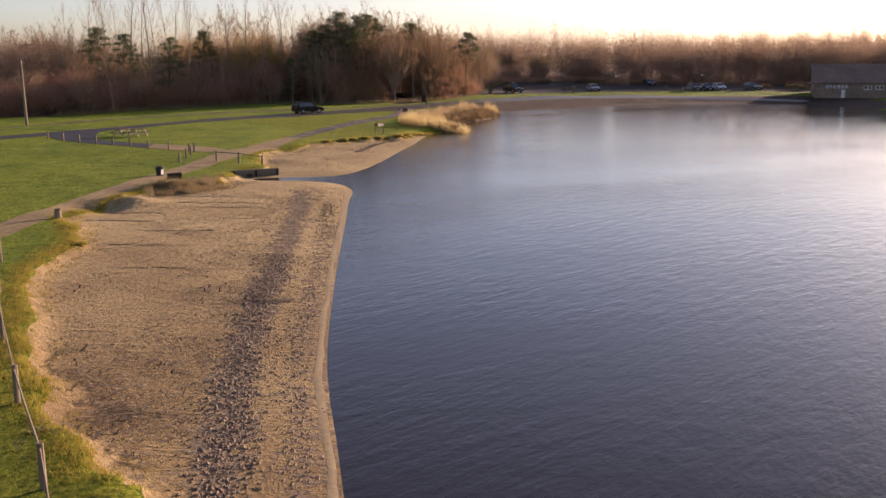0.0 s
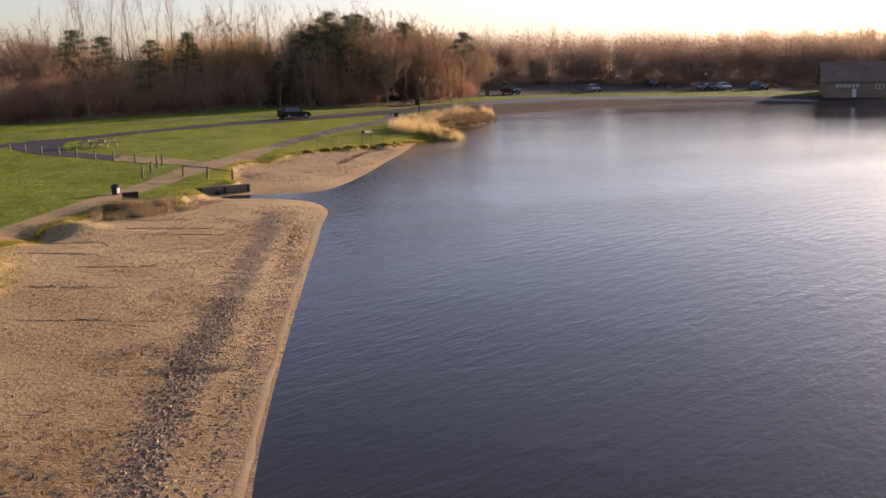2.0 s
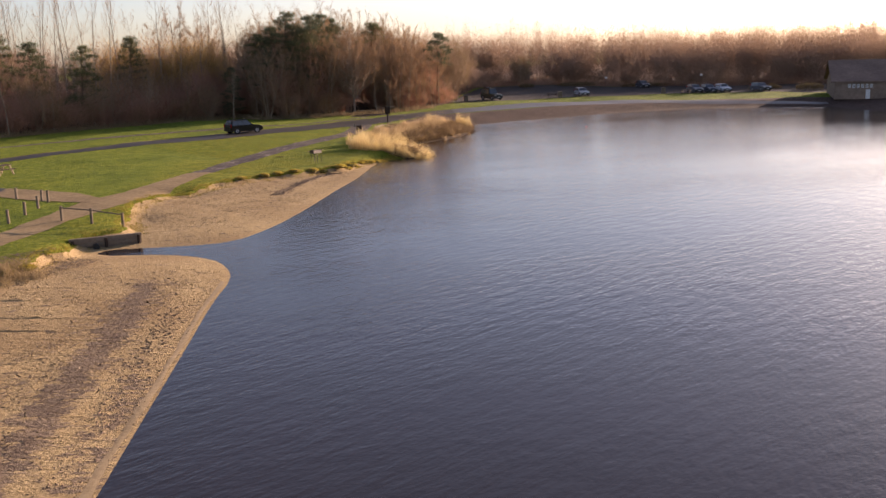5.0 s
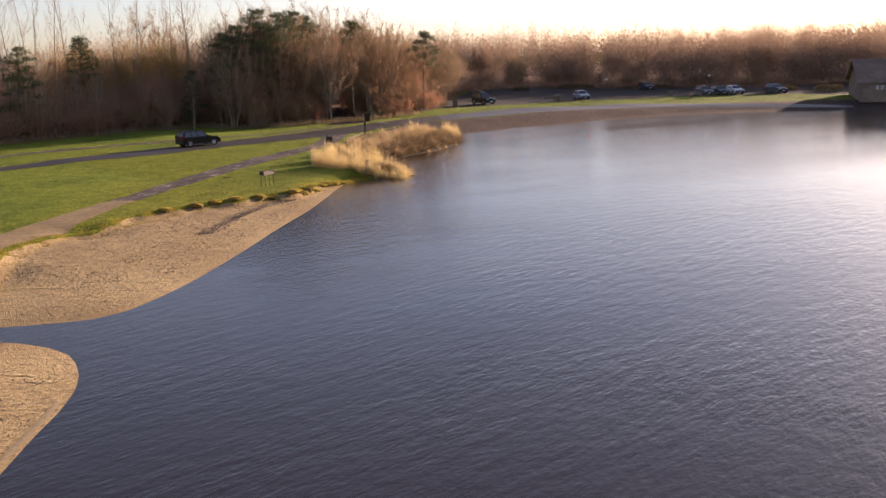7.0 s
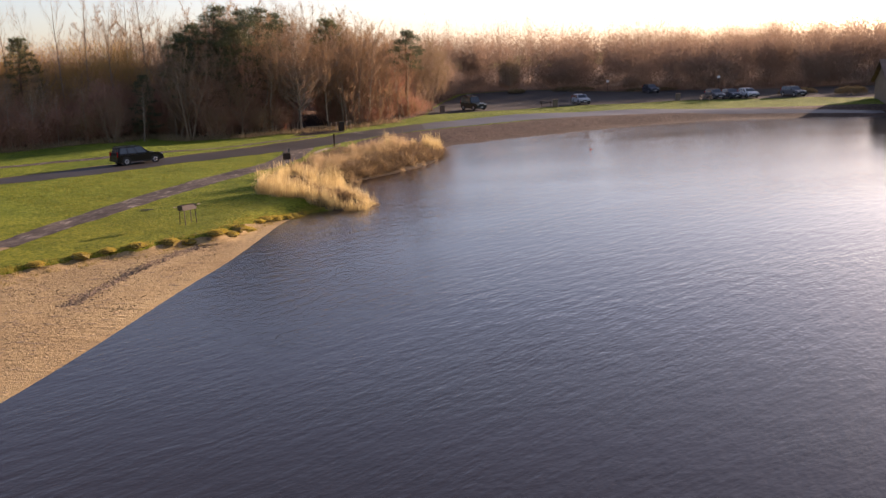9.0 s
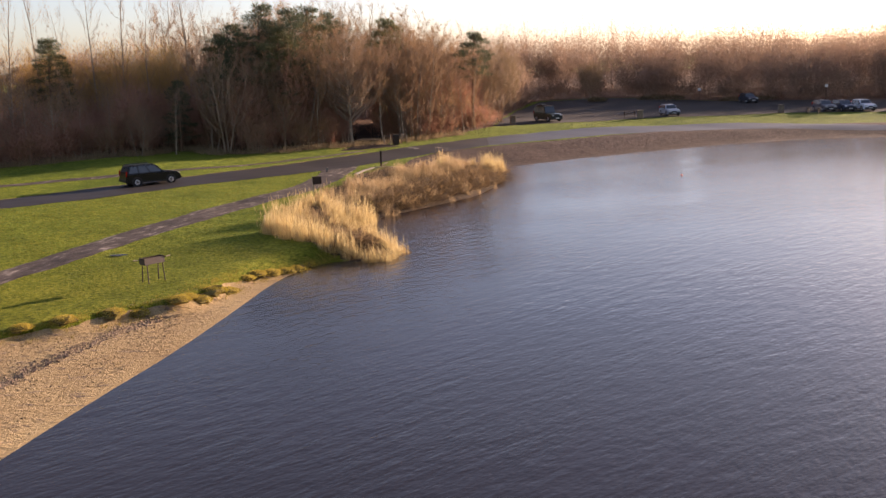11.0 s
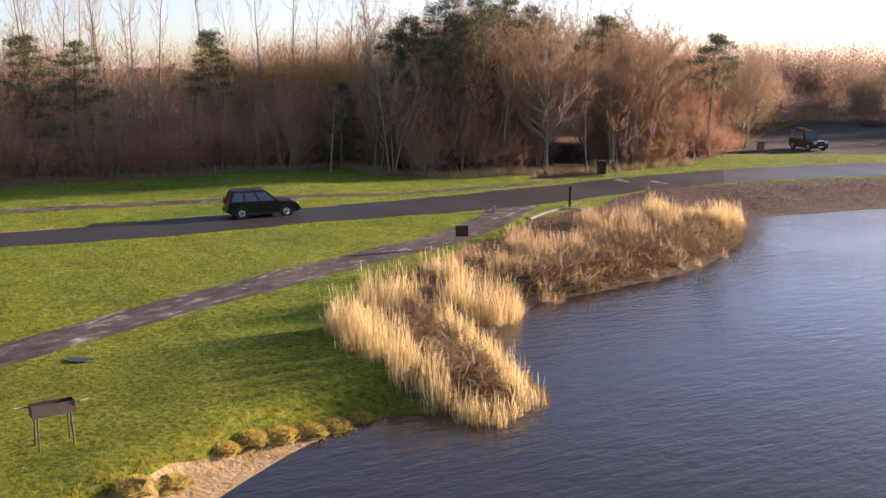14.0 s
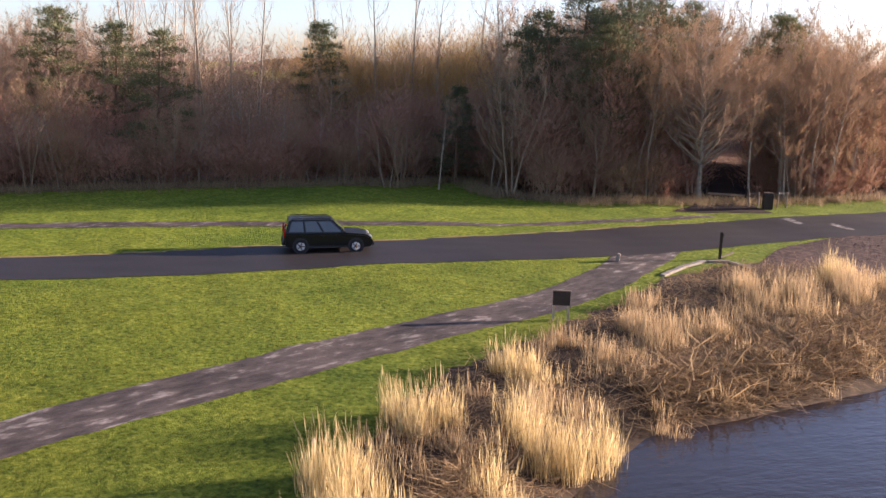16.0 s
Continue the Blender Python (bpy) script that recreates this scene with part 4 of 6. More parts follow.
plant("oak_b", -39.23, 122.55, 1.25, 200, label="tall leafless tree above the willows")
for i, (x, y, k) in enumerate(((-51.8, 166, 1.85), (-57.6, 167, 1.6), (-47.4, 165, 1.65), (-43.6, 168, 1.72))):
    plant(("oak_b", "birch_a")[i % 2], x, y, k, 50 + 83 * i, label="tall leafless tree standing above the wood")
for i, (x, y) in enumerate([(-64.9, 93), (-58.7, 94), (-57.2, 92), (-55.9, 93.4), (-55.2, 96), (-54.4, 92), (-53.3, 95), (-51.1, 93), (-49.5, 92), (-48.3, 94), (-46.8, 92.4), (-45.4, 93.6), (-62.5, 98), (-60.9, 101), (-46.7, 104), (-44.6, 105), (-40.2, 104), (-38, 106), (-34.4, 104), (-35.3, 113), (-32.4, 112), (-30.6, 113), (-31.4, 111)]):
    plant("poplar_a" if i % 3 else "poplar_b", x, y, 0.95 + 0.16 * ((i * 7) % 5) / 4, i * 53)

# the wood behind its edge
rng = random.Random(5)
placed = [(-10.94, 97.6), (-9.17, 98.14), (-6.53, 98.19), (-15.03, 95.47), (5.74, 116.59), (1.22, 118.33), (-16.78, 109.43), (-21.4, 99.94), (-17.82, 101.8), (-24.87, 103.41), (-20.16, 106.04), (-14.33, 111.37), (-42.68, 78.03), (-47.67, 78.73), (-38.97, 106.08), (-43.91, 105.02), (-34.56, 109.79), (-48.42, 106.78), (-37.04, 115.26)]
tries = 0
count = 0
while count < 100 and tries < 9000:
    tries += 1
    x, y = rng.uniform(-90, 6), rng.uniform(58, 130)
    p = (np.array([x]), np.array([y]))
    d = float(signed(*p, WOODS)[0])
    if d < 0.8 or d > 34 or any((x - a) ** 2 + (y - b) ** 2 < (5.5 if d > 6 else 3.2) for a, b in placed):
        continue
    if on_path(x, y) or x > -6 and y < 111:
        continue
    placed.append((x, y))
    count += 1
    kind = rng.choices(["oak_a", "oak_b", "oak_c", "birch_a", "sapling", "pine_b", "thicket"], [5, 5, 4, 3, 1.2 if d < 8 else 0, 0.25, 3])[0]
    near = min(1.2, 0.66 + d * 0.036)
    if -60 < x < -27:
        near *= 0.86
    plant(kind, x, y, near * rng.uniform(0.82, 1.12), rng.uniform(0, 360))
count = 0
while count < 72:
    x, y = rng.uniform(-28, 4.0), rng.uniform(92, 126)
    d = float(signed(np.array([x]), np.array([y]), WOODS)[0])
    if d < 1.5 or any((x - a) ** 2 + (y - b) ** 2 < 3.0 for a, b in placed) or on_path(x, y):
        continue
    placed.append((x, y))
    count += 1
    plant(rng.choice(["oak_a", "oak_b", "oak_c", "birch_a"] if x < -6 else ["birch_a", "birch_a", "sapling", "oak_b"]), x, y, min(1.52, 1.06 + d * 0.036) * rng.uniform(0.85, 1.1), rng.uniform(0, 360))
for x, y, s, q in ((-6.14, 102.64, 0.85, 0), (-5.08, 103.91, 0.75, 80), (-3.37, 105.87, 0.9, 150), (-2.29, 107.43, 0.7, 220), (-0.76, 108.88, 0.85, 300), (0.56, 110.27, 0.7, 20), (1.9, 112.92, 0.8, 100)):
    plant("birch_a", x, y, s * 1.25, q)
    plant("sapling", x + 0.8, y + 0.2, s * 1.1, q + 90)
for i, (x, y, s) in enumerate(((-5.98, 107.63, 0.95), (-4.94, 112.19, 1.05), (-6.94, 115.9, 1.1), (-2.97, 112.02, 0.95), (-3.68, 118.11, 1.1), (-7.88, 120.69, 1.15), (-0.79, 116.68, 1.0))):
    plant(("oak_a", "oak_b", "oak_c")[i % 3], x, y, s * 1.2, 67 * i)
for i, (x, y) in enumerate(((-7.02, 104.86), (-7.37, 107.24), (-7.84, 109.85), (-8.31, 112.72), (-8.78, 115.37))):
    plant("thicket", x, y, 0.6, 80 * i)
# thicket along the edge
count = tries = 0
while count < 105 and tries < 6000:
    tries += 1
    x, y = rng.uniform(-90, 6), rng.uniform(50, 124)
    d = float(signed(np.array([x]), np.array([y]), WOODS)[0])
    if not 0.4 < d < 5.5 or on_path(x, y):
        continue
    count += 1
    plant("shrub" if rng.random() < 0.5 or x > -6 else "thicket", x, y, rng.uniform(0.5, 0.95) * (0.8 if x > -14 else 1), rng.uniform(0, 360))


def far_wood(name, spots, seed, material, label, thick, per):
    """Distant leafless trees joined into one mass: stems and twig haze."""
    r = np.random.default_rng(seed)
    verts, faces = [], []
    base = 0
    for x, y, h, w in spots:
        slim = w < 1.5
        n = 420 if slim else int(per * min(1.0, 0.25 + w * w * h / 120))
        z0 = float(height(np.array([x]), np.array([y]))[0])
        a = r.random(n) * 6.283
        el = np.arcsin(r.uniform(-1.0, 1.0, n))
        q = r.random(n) ** 0.5
        swell = 1 + 0.16 * np.sin(3 * a + x) + 0.13 * np.sin(5 * a + 4 * el + y)
        rad = w * np.cos(el) * q * swell
        p0 = np.stack([x + rad * np.cos(a), y + rad * np.sin(a), z0 + h * 0.48 + h * 0.49 * np.sin(el) * q * swell], 1)
        up = np.stack([np.cos(a) * 0.7 * np.cos(el) + r.normal(0, 0.35, n), np.sin(a) * 0.7 * np.cos(el) + r.normal(0, 0.35, n), 0.35 + 0.6 * r.random(n)], 1)
        long, wide = r.uniform(0.22, 0.6, n), thick * (0.6 + 0.6 * r.random(n)) * ((1.75 - 1.2 * q) if slim else (3.2 - 2.5 * q))
        up /= np.linalg.norm(up, axis=1, keepdims=True)
        p1 = p0 + up * long[:, None]
        side = np.cross(up, r.normal(0, 1, (n, 3)))
        side *= wide[:, None] / np.linalg.norm(side, axis=1, keepdims=True)
        v = np.stack([p0 - side, p0 + side, p1], 1).reshape(-1, 3)
        verts.append(v)
        faces.append(base + np.arange(3 * n).reshape(-1, 3))
        base += 3 * n
        st, top = (0.05, 0.95) if slim else (0.035, 0.6)
        sv = np.array([(x - st, y, z0 - 0.3), (x + st, y, z0 - 0.3), (x, y, z0 + h * top), (x, y - st, z0 - 0.3), (x, y + st, z0 - 0.3), (x, y, z0 + h * top)])
        verts.append(sv)
        faces.append(base + np.arange(6).reshape(2, 3))
        base += 6
    return tagged(add_mesh(name, np.concatenate(verts), np.concatenate(faces), material), label, "trees", kind="stuff")


rng = random.Random(8)
spots = []
while len(spots) < 430:
    x, y = rng.uniform(-12, 150), 146 + 46 * rng.random() ** 1.5
    d = float(signed(np.array([x]), np.array([y]), WOODS)[0])
    if d < 0 or (x < 5 and y < 142):
        continue
    spots.append((x, y, rng.uniform(10.4, 13.0) * (0.7 if d < 5 else 1), rng.uniform(2.0, 3.2)))
for cx, cy in ((10, 190), (27, 198), (34, 196), (53, 190), (57, 188), (62, 190), (83, 188), (108, 190), (114, 182), (140, 182), (160, 180)):
    for _ in range(8):
        spots.append((cx + rng.uniform(-5, 5), cy + rng.uniform(-5, 5), rng.uniform(14.2, 17.8), rng.uniform(1.0, 1.45)))
for k in range(150):
    spots.append((-16 + 1.35 * k, 210 + rng.uniform(-6, 6), rng.uniform(12.8, 14.4), rng.uniform(2.8, 3.6)))
count = 0
while count < 60:
    x, y = rng.uniform(4, 150), rng.uniform(138, 176)
    if 0.2 < float(signed(np.array([x]), np.array([y]), WOODS)[0]) < 6:
        spots.append((x, y, rng.uniform(3.2, 5.6), rng.uniform(2.0, 3.2)))
        count += 1
far_wood("far_woods", spots, 3, FARTWIG, "dense brown leafless woods beyond the car park", 0.034, 1500)
spots = []
while len(spots) < 270:
    x, y = rng.uniform(-150, 6), rng.uniform(62, 172)
    d = float(signed(np.array([x]), np.array([y]), WOODS)[0])
    if d < 14 and x > -88 or d < 1 or d > 55 or (-54 < x < -28 and y < 113) or on_path(x, y):
        continue
    spots.append((x, y, rng.uniform(10.6, 13.6) * (0.92 if x < -50 else 1), rng.uniform(2.8, 4.0)))
far_wood("deep_woods", spots, 4, FARTWIG, "dense brown leafless woods behind the meadow", 0.030, 1250)


spots = []
rng = random.Random(12)
while len(spots) < 330:
    x, y = rng.uniform(-92, 4), rng.uniform(50, 124)
    d = float(signed(np.array([x]), np.array([y]), WOODS)[0])
    if not 0.9 < d < 15 or on_path(x, y):
        continue
    spots.append((x, y, (rng.uniform(1.8, 3.4) + 0.22 * d) * (0.8 if x > -14 else 1.12), rng.uniform(1.5, 2.5)))
while len(spots) < 455:
    x, y = rng.uniform(-34, 3), rng.uniform(86, 122)
    d = float(signed(np.array([x]), np.array([y]), WOODS)[0])
    if 2.2 < d < 16 and not on_path(x, y):
        spots.append((x, y, rng.uniform(5.2, 8.2) * (1.2 if x > -24 else 1), rng.uniform(1.6, 2.4)))
far_wood("undergrowth", spots, 9, UNDERTWIG, "dense dark brown brush under the bare trees", 0.020, 2600)


def hill(name, x0, x1, y, top, seed):
    r = np.random.default_rng(seed)
    xs = np.linspace(x0, x1, 90)
    crest = top * np.sin(np.linspace(0.05, np.pi - 0.05, 90)) ** 0.8 + 1.2 * np.sin(xs * 0.05) + r.random(90) * 2.0
    v, f = [], []
    for i, x in enumerate(xs):
        v += [(x, y - 60, -2), (x, y - 15, crest[i] * 0.7), (x, y, crest[i]), (x, y + 80, -3)]
        if i:
            for k in range(3):
                f.append([4 * i - 4 + k, 4 * i + k, 4 * i + k + 1, 4 * i - 3 + k])
    return tagged(add_mesh(name, v, f, HILL), "low dark wooded hill on the horizon", "hill", kind="structure")


hill("backdrop_hill", -420, -180, 520, 11, 2)
hill("backdrop_ridge", -300, -222, 600, 18.5, 6)


# ---------------------------------------------------------------- reeds, grasses, debris
def strands(name, xy, heights, widths, lean, material, seed, label, category, z=None, heads=0.0, away=(0.0, 0.0), kind="stuff", flatten=0.0):
    """Many bent blades: two joined ribbons each, some with a plume."""
    r = np.random.default_rng(seed)
    n = len(xy)
    x, y = xy[:, 0], xy[:, 1]
    z = height(x, y) - 0.03 if z is None else z
    p0 = np.stack([x, y, z], 1)
    d = np.stack([r.normal(away[0], lean, n), r.normal(away[1], lean, n), np.ones(n)], 1)
    if flatten:
        d[:, 2] = flatten * r.random(n)
    d /= np.linalg.norm(d, axis=1, keepdims=True)
    bend = np.stack([r.normal(away[0], lean, n), r.normal(away[1], lean, n), np.zeros(n)], 1) * heights[:, None] * 0.35
    p1 = p0 + d * heights[:, None] * 0.55
    p2 = p0 + d * heights[:, None] + bend
    a = r.random(n) * 6.283
    s = np.stack([np.cos(a), np.sin(a), np.zeros(n)], 1) * widths[:, None]
    v = np.stack([p0 - s, p0 + s, p1 + s * 0.8, p1 - s * 0.8, p2], 1).reshape(-1, 3)
    b = np.arange(n) * 5
    faces = np.stack([b, b + 1, b + 2, b + 3], 1).tolist() + np.stack([b + 3, b + 2, b + 4], 1).tolist()
    if heads:
        pick = np.where(r.random(n) < heads)[0]
        q = p2[pick]
        t = d[pick] * 0.3
        s2 = s[pick] * 1.5
        hv = np.stack([q - t * 0.6, q + s2, q + t, q - s2], 1).reshape(-1, 3)
        hb = 5 * n + np.arange(len(pick)) * 4
        faces += np.stack([hb, hb + 1, hb + 2, hb + 3], 1).tolist()
        v = np.concatenate([v, hv])
    return tagged(add_mesh(name, v, faces, material), label, category, kind=kind)


def scatter(poly, n, seed, keep=None):
    r = np.random.default_rng(seed)
    lo, hi = np.min(poly, 0), np.max(poly, 0)
    out = np.zeros((0, 2))
    while len(out) < n:
        p = lo + (hi - lo) * r.random((n * 2, 2))
        ok = inside(p[:, 0], p[:, 1], poly)
        if keep is not None:
            ok &= keep(p[:, 0], p[:, 1], r)
        out = np.concatenate([out, p[ok]])
    return out[:n]


def tufted(s, cut):
    return lambda x, y, r: (wob(x, y, s, 3) + 0.5 * wob(x, y, s * 2.7, 1)) > cut + 0.5 * (r.random(len(x)) - 0.5)


def reeds(x, y, rx, ry, tall, seed, thick=340, mat=None):
    """One stand of reeds: tight tufts of stems, tallest in the middle."""
    r = np.random.default_rng(seed)
    n = int(thick * math.pi * rx * ry)
    k = max(6, n // 34)
    a, q = r.random(k) * 6.283, np.sqrt(r.random(k))
    hub = np.stack([x + rx * q * np.cos(a), y + ry * q * np.sin(a)], 1)
    size = r.uniform(0.42, 1.15, k) * (1.1 - 0.4 * q ** 2)
    pick = r.integers(0, k, n)
    xy = hub[pick] + r.normal(0, 0.13, (n, 2))
    h = 0.93 * tall * r.uniform(0.5, 1.05, n) * size[pick]
    z = np.maximum(height(xy[:, 0], xy[:, 1]), -0.15) - 0.03
    return strands("reed_clump", xy, h, r.uniform(0.0035, 0.008, n), 0.14, mat or REED, seed, "standing golden dead reeds at the lake edge", "reeds", z, 0.22, (-0.035, -0.02))


for i, stand in enumerate([(-10.0, 49.0, 0.75, 0.8, 1.55), (-9.2, 48.3, 0.8, 0.7, 1.6), (-8.5, 47.2, 0.75, 0.75, 1.6), (-7.6, 46.4, 0.75, 0.7, 1.5), (-6.9, 45.5, 0.75, 0.65, 1.45), (-6.0, 44.8, 0.7, 0.6, 1.35), (-5.2, 44.1, 0.7, 0.5, 1.2), (-4.4, 43.6, 0.6, 0.4, 1.0), (-3.7, 43.2, 0.5, 0.35, 0.85), (-3.2, 43.9, 0.35, 0.4, 0.8), (-7.9, 48.0, 0.45, 0.5, 1.2),
                           (-6.5, 50.3, 0.55, 0.65, 1.35), (-5.7, 49.2, 0.55, 0.65, 1.35), (-4.9, 48.1, 0.55, 0.65, 1.3), (-4.2, 47.0, 0.5, 0.65, 1.2), (-3.4, 45.9, 0.5, 0.6, 1.05), (-2.8, 45.0, 0.42, 0.5, 0.9),
                           (-10.3, 52.9, 0.6, 0.6, 1.5), (-9.5, 52.4, 0.6, 0.6, 1.85), (-9.2, 53.4, 0.5, 0.5, 1.7), (-7.2, 53.7, 0.55, 0.6, 1.9), (-6.3, 52.9, 0.7, 0.6, 2.2), (-5.6, 53.2, 0.55, 0.6, 2.3), (-5.3, 54.3, 0.45, 0.6, 1.9), (-8.4, 57.8, 0.9, 0.7, 1.15), (-9.6, 58.4, 0.6, 0.8, 0.95)]):
    reeds(*stand, 21 + i)
for i, stand in enumerate([(-8.8, 61.71, 0.8, 0.9, 1.0), (-7.07, 60.61, 0.9, 0.8, 1.35), (-5.67, 62.76, 0.9, 0.9, 1.95), (-6.82, 65.04, 0.9, 1.0, 1.5), (-4.56, 64.9, 0.8, 0.8, 1.6), (-7.87, 68.44, 0.7, 0.9, 1.0), (-3.57, 70.21, 0.9, 1.0, 1.6), (-1.58, 69.4, 0.9, 0.8, 2.0), (-2.54, 72.42, 1.0, 0.9, 1.75), (-0.33, 73.02, 0.8, 0.9, 1.7), (-0.45, 75.74, 0.9, 0.9, 1.75),
                           (-1.3, 78.12, 0.9, 0.8, 1.5), (-4.84, 73.4, 0.8, 0.9, 1.2), (2.42, 76.03, 0.6, 0.8, 1.75), (3.28, 78.27, 0.6, 0.9, 1.9), (2.96, 80.52, 0.7, 0.8, 1.8), (1.24, 80.66, 0.6, 0.6, 1.3)]):
    x, y, rx, ry, tall = stand
    reeds(x, y, rx, ry, tall * (0.8 if y < 71 else 0.95), 61 + i, 260 if y < 71 else 330, REED if y > 75.9 else FADEDREED)
for i, (x, y, rx, ry) in enumerate([(-8.46, 51.29, 1.8, 1.6), (-7.72, 55.58, 2.0, 1.6), (-6.96, 59.75, 2.4, 1.6), (-5.6, 65.65, 2.4, 2.4), (-3.17, 73.9, 2.8, 2.6), (0.61, 77.31, 2.6, 2.4), (-3.55, 67.74, 2.0, 1.4)]):
    reeds(x, y, rx, ry, 0.85, 111 + i, 75, FADEDREED)
for i, (x, y) in enumerate([(-4.6, 57.43), (-3.29, 59.78), (-1.24, 62.72), (0.64, 65.7), (2.11, 68.89), (-9.45, 51.19), (-8.07, 51.96), (-7.72, 55.36), (-2.7, 63.83), (-0.63, 66.39)]):
    reeds(x, y, 0.9, 0.8, 0.8, 91 + i, 80, FADEDREED)


def litter(name, poly, n, seed, size=(0.25, 0.9), wide=(0.006, 0.016), cut=-0.6, label="flattened brown dead reeds on mud", mat=DEADREED):
    xy = scatter(poly, n, seed, tufted(1.7, cut))
    r = np.random.default_rng(seed)
    z = np.maximum(height(xy[:, 0], xy[:, 1]), 0) + 0.03 + 0.30 * r.random(n) ** 3
    return strands(name, xy, r.uniform(*size, n), r.uniform(*wide, n), 1.0, mat, seed, label, "reeds", z, flatten=0.35)


litter("fallen_reeds", [(-10.5, 54.65), (-9.02, 49.06), (-5.96, 44.76), (-2.6, 45.2), (-4.0, 47.8), (-5.6, 51.4), (-5.2, 55.6), (-3.4, 58.6), (-0.9, 62.0), (2.9, 70.4), (4.1, 78), (3.18, 82.43), (-6.34, 79.05), (-8.88, 67.85), (-10.37, 58.92)], 15000, 31, wide=(0.008, 0.02))
litter("fallen_reeds", [(-8.0, 52.2), (-6.4, 51.4), (-5.4, 48.6), (-3.8, 45.6), (-3.4, 44.2), (-4.6, 44.4), (-6.4, 46.2), (-7.6, 48.4)], 3600, 34, size=(0.3, 1.0), wide=(0.010, 0.028), cut=-1.5)
litter("fallen_reeds", [(-6.4, 59.2), (-4.4, 57.6), (-2.5, 60), (0.5, 65), (3.3, 71.6), (4.1, 78), (2.6, 77), (-0.6, 70), (-3.6, 65)], 4200, 35, size=(0.5, 1.6), wide=(0.014, 0.036), cut=-1.5, label="broken pale reed stalks heaped on the mud")
litter("fallen_reeds", [(-4.71, 57.64), (-2.67, 60.08), (0.43, 64.99), (3.39, 71.4), (3.82, 75.61), (0.41, 72.69), (-3.95, 65.21), (-6.56, 59.8)], 14000, 32, wide=(0.008, 0.022), cut=-1.5)
litter("fallen_reeds", [(-5.56, 61.67), (-3.12, 64.78), (0.83, 72.31), (3.82, 76.18), (4.04, 82.6), (0.39, 80.74), (-2.12, 73.4), (-5.72, 68.31)], 7000, 33, wide=(0.008, 0.02), cut=-1.5)


def tussocks(name, line, n, width, tall, seed, mat, label, per=14, spread=0.24):
    """Clumps of long grass along a line."""
    r = np.random.default_rng(seed)
    seg = np.array(line, float)
    ln = np.r_[0, np.cumsum(np.hypot(*np.diff(seg, axis=0).T))]
    t = r.random(n) * ln[-1]
    cx, cy = np.interp(t, ln, seg[:, 0]) + r.normal(0, width, n), np.interp(t, ln, seg[:, 1]) + r.normal(0, width, n)
    size = r.uniform(0.6, 1.3, n)
    a, q = r.random((n, per)) * 6.283, np.sqrt(r.random((n, per))) * spread * size[:, None]
    xy = np.stack([(cx[:, None] + q * np.cos(a)).ravel(), (cy[:, None] + q * np.sin(a)).ravel()], 1)
    h = (tall * size[:, None] * r.uniform(0.6, 1.1, (n, per))).ravel()
    return strands(name, xy, h, r.uniform(0.004, 0.009, n * per), 0.45, mat, seed, label, "grass")


tussocks("bank_grass", [(x - 0.35, y) for x, y in BANK[3:14]], 2400, 0.42, 0.15, 41, GOLDGRASS, "golden tussock grass on the eroded bank", spread=0.26)
tussocks("bank_grass", BANK[13:], 1000, 0.36, 0.17, 42, GOLDGRASS, "golden tussock grass on the eroded bank", spread=0.28)
tussocks("bank_grass", [(-7.5, 41.76), (-6.35, 44.11), (-5.56, 44.8)], 140, 0.3, 0.18, 43, GOLDGRASS, "yellowed tussock grass on the eroded bank", spread=0.3)
tussocks("rough_grass", [(x, y + 0.3) for x, y in WOODLINE[3:17]], 1500, 0.8, 0.75, 44, DRYGRASS, "pale dry grass along the wood's edge", 16, 0.35)
tussocks("low_brush", [(-26.11, -4.16), (-24.58, -3.66), (-23.23, -2.3), (-22.65, -0.45)], 420, 0.55, 0.42, 47, DRYGRASS, "low brown brush on the bank beside the stream", 20, 0.3)
meadow = [(-21.54, 31.86), (-9.79, 36.29), (-7.4, 41.57), (-10.47, 47.38), (-11.16, 58.83), (-9.79, 67.73), (-12.33, 69.56), (-18.76, 49.58)]
xy = scatter(meadow, 22000, 45, lambda x, y, r: signed(x, y, PATHS) < -0.05)
r45 = np.random.default_rng(45)
strands("meadow_grass", xy, r45.uniform(0.03, 0.08, 22000), r45.uniform(0.006, 0.012, 22000), 0.5, BLADE, 45, "short winter grass beside the path", "grass")
lawn = [(-32.91, 57.12), (-21.07, 42.55), (-11.93, 69.62), (-12.47, 77.86), (-17.37, 73.16)]
xy = scatter(lawn, 17000, 46, lambda x, y, r: (signed(x, y, PATHS) < -0.1) & (signed(x, y, ROADS) < -0.1))
strands("meadow_grass", xy, r45.uniform(0.05, 0.12, 17000), r45.uniform(0.008, 0.016, 17000), 0.5, BLADE, 46, "short winter grass between path and road", "grass")


def sticks(name, poly, n, seed, size, cut, label):
    xy = scatter(poly, n, seed, tufted(1.1, cut))
    r = np.random.default_rng(seed)
    z = np.maximum(height(xy[:, 0], xy[:, 1]), 0) + 0.04
    return strands(name, xy, r.uniform(*size, n), r.uniform(0.012, 0.04, n), 1.0, STICK, seed, label, "debris", z, flatten=0.12)


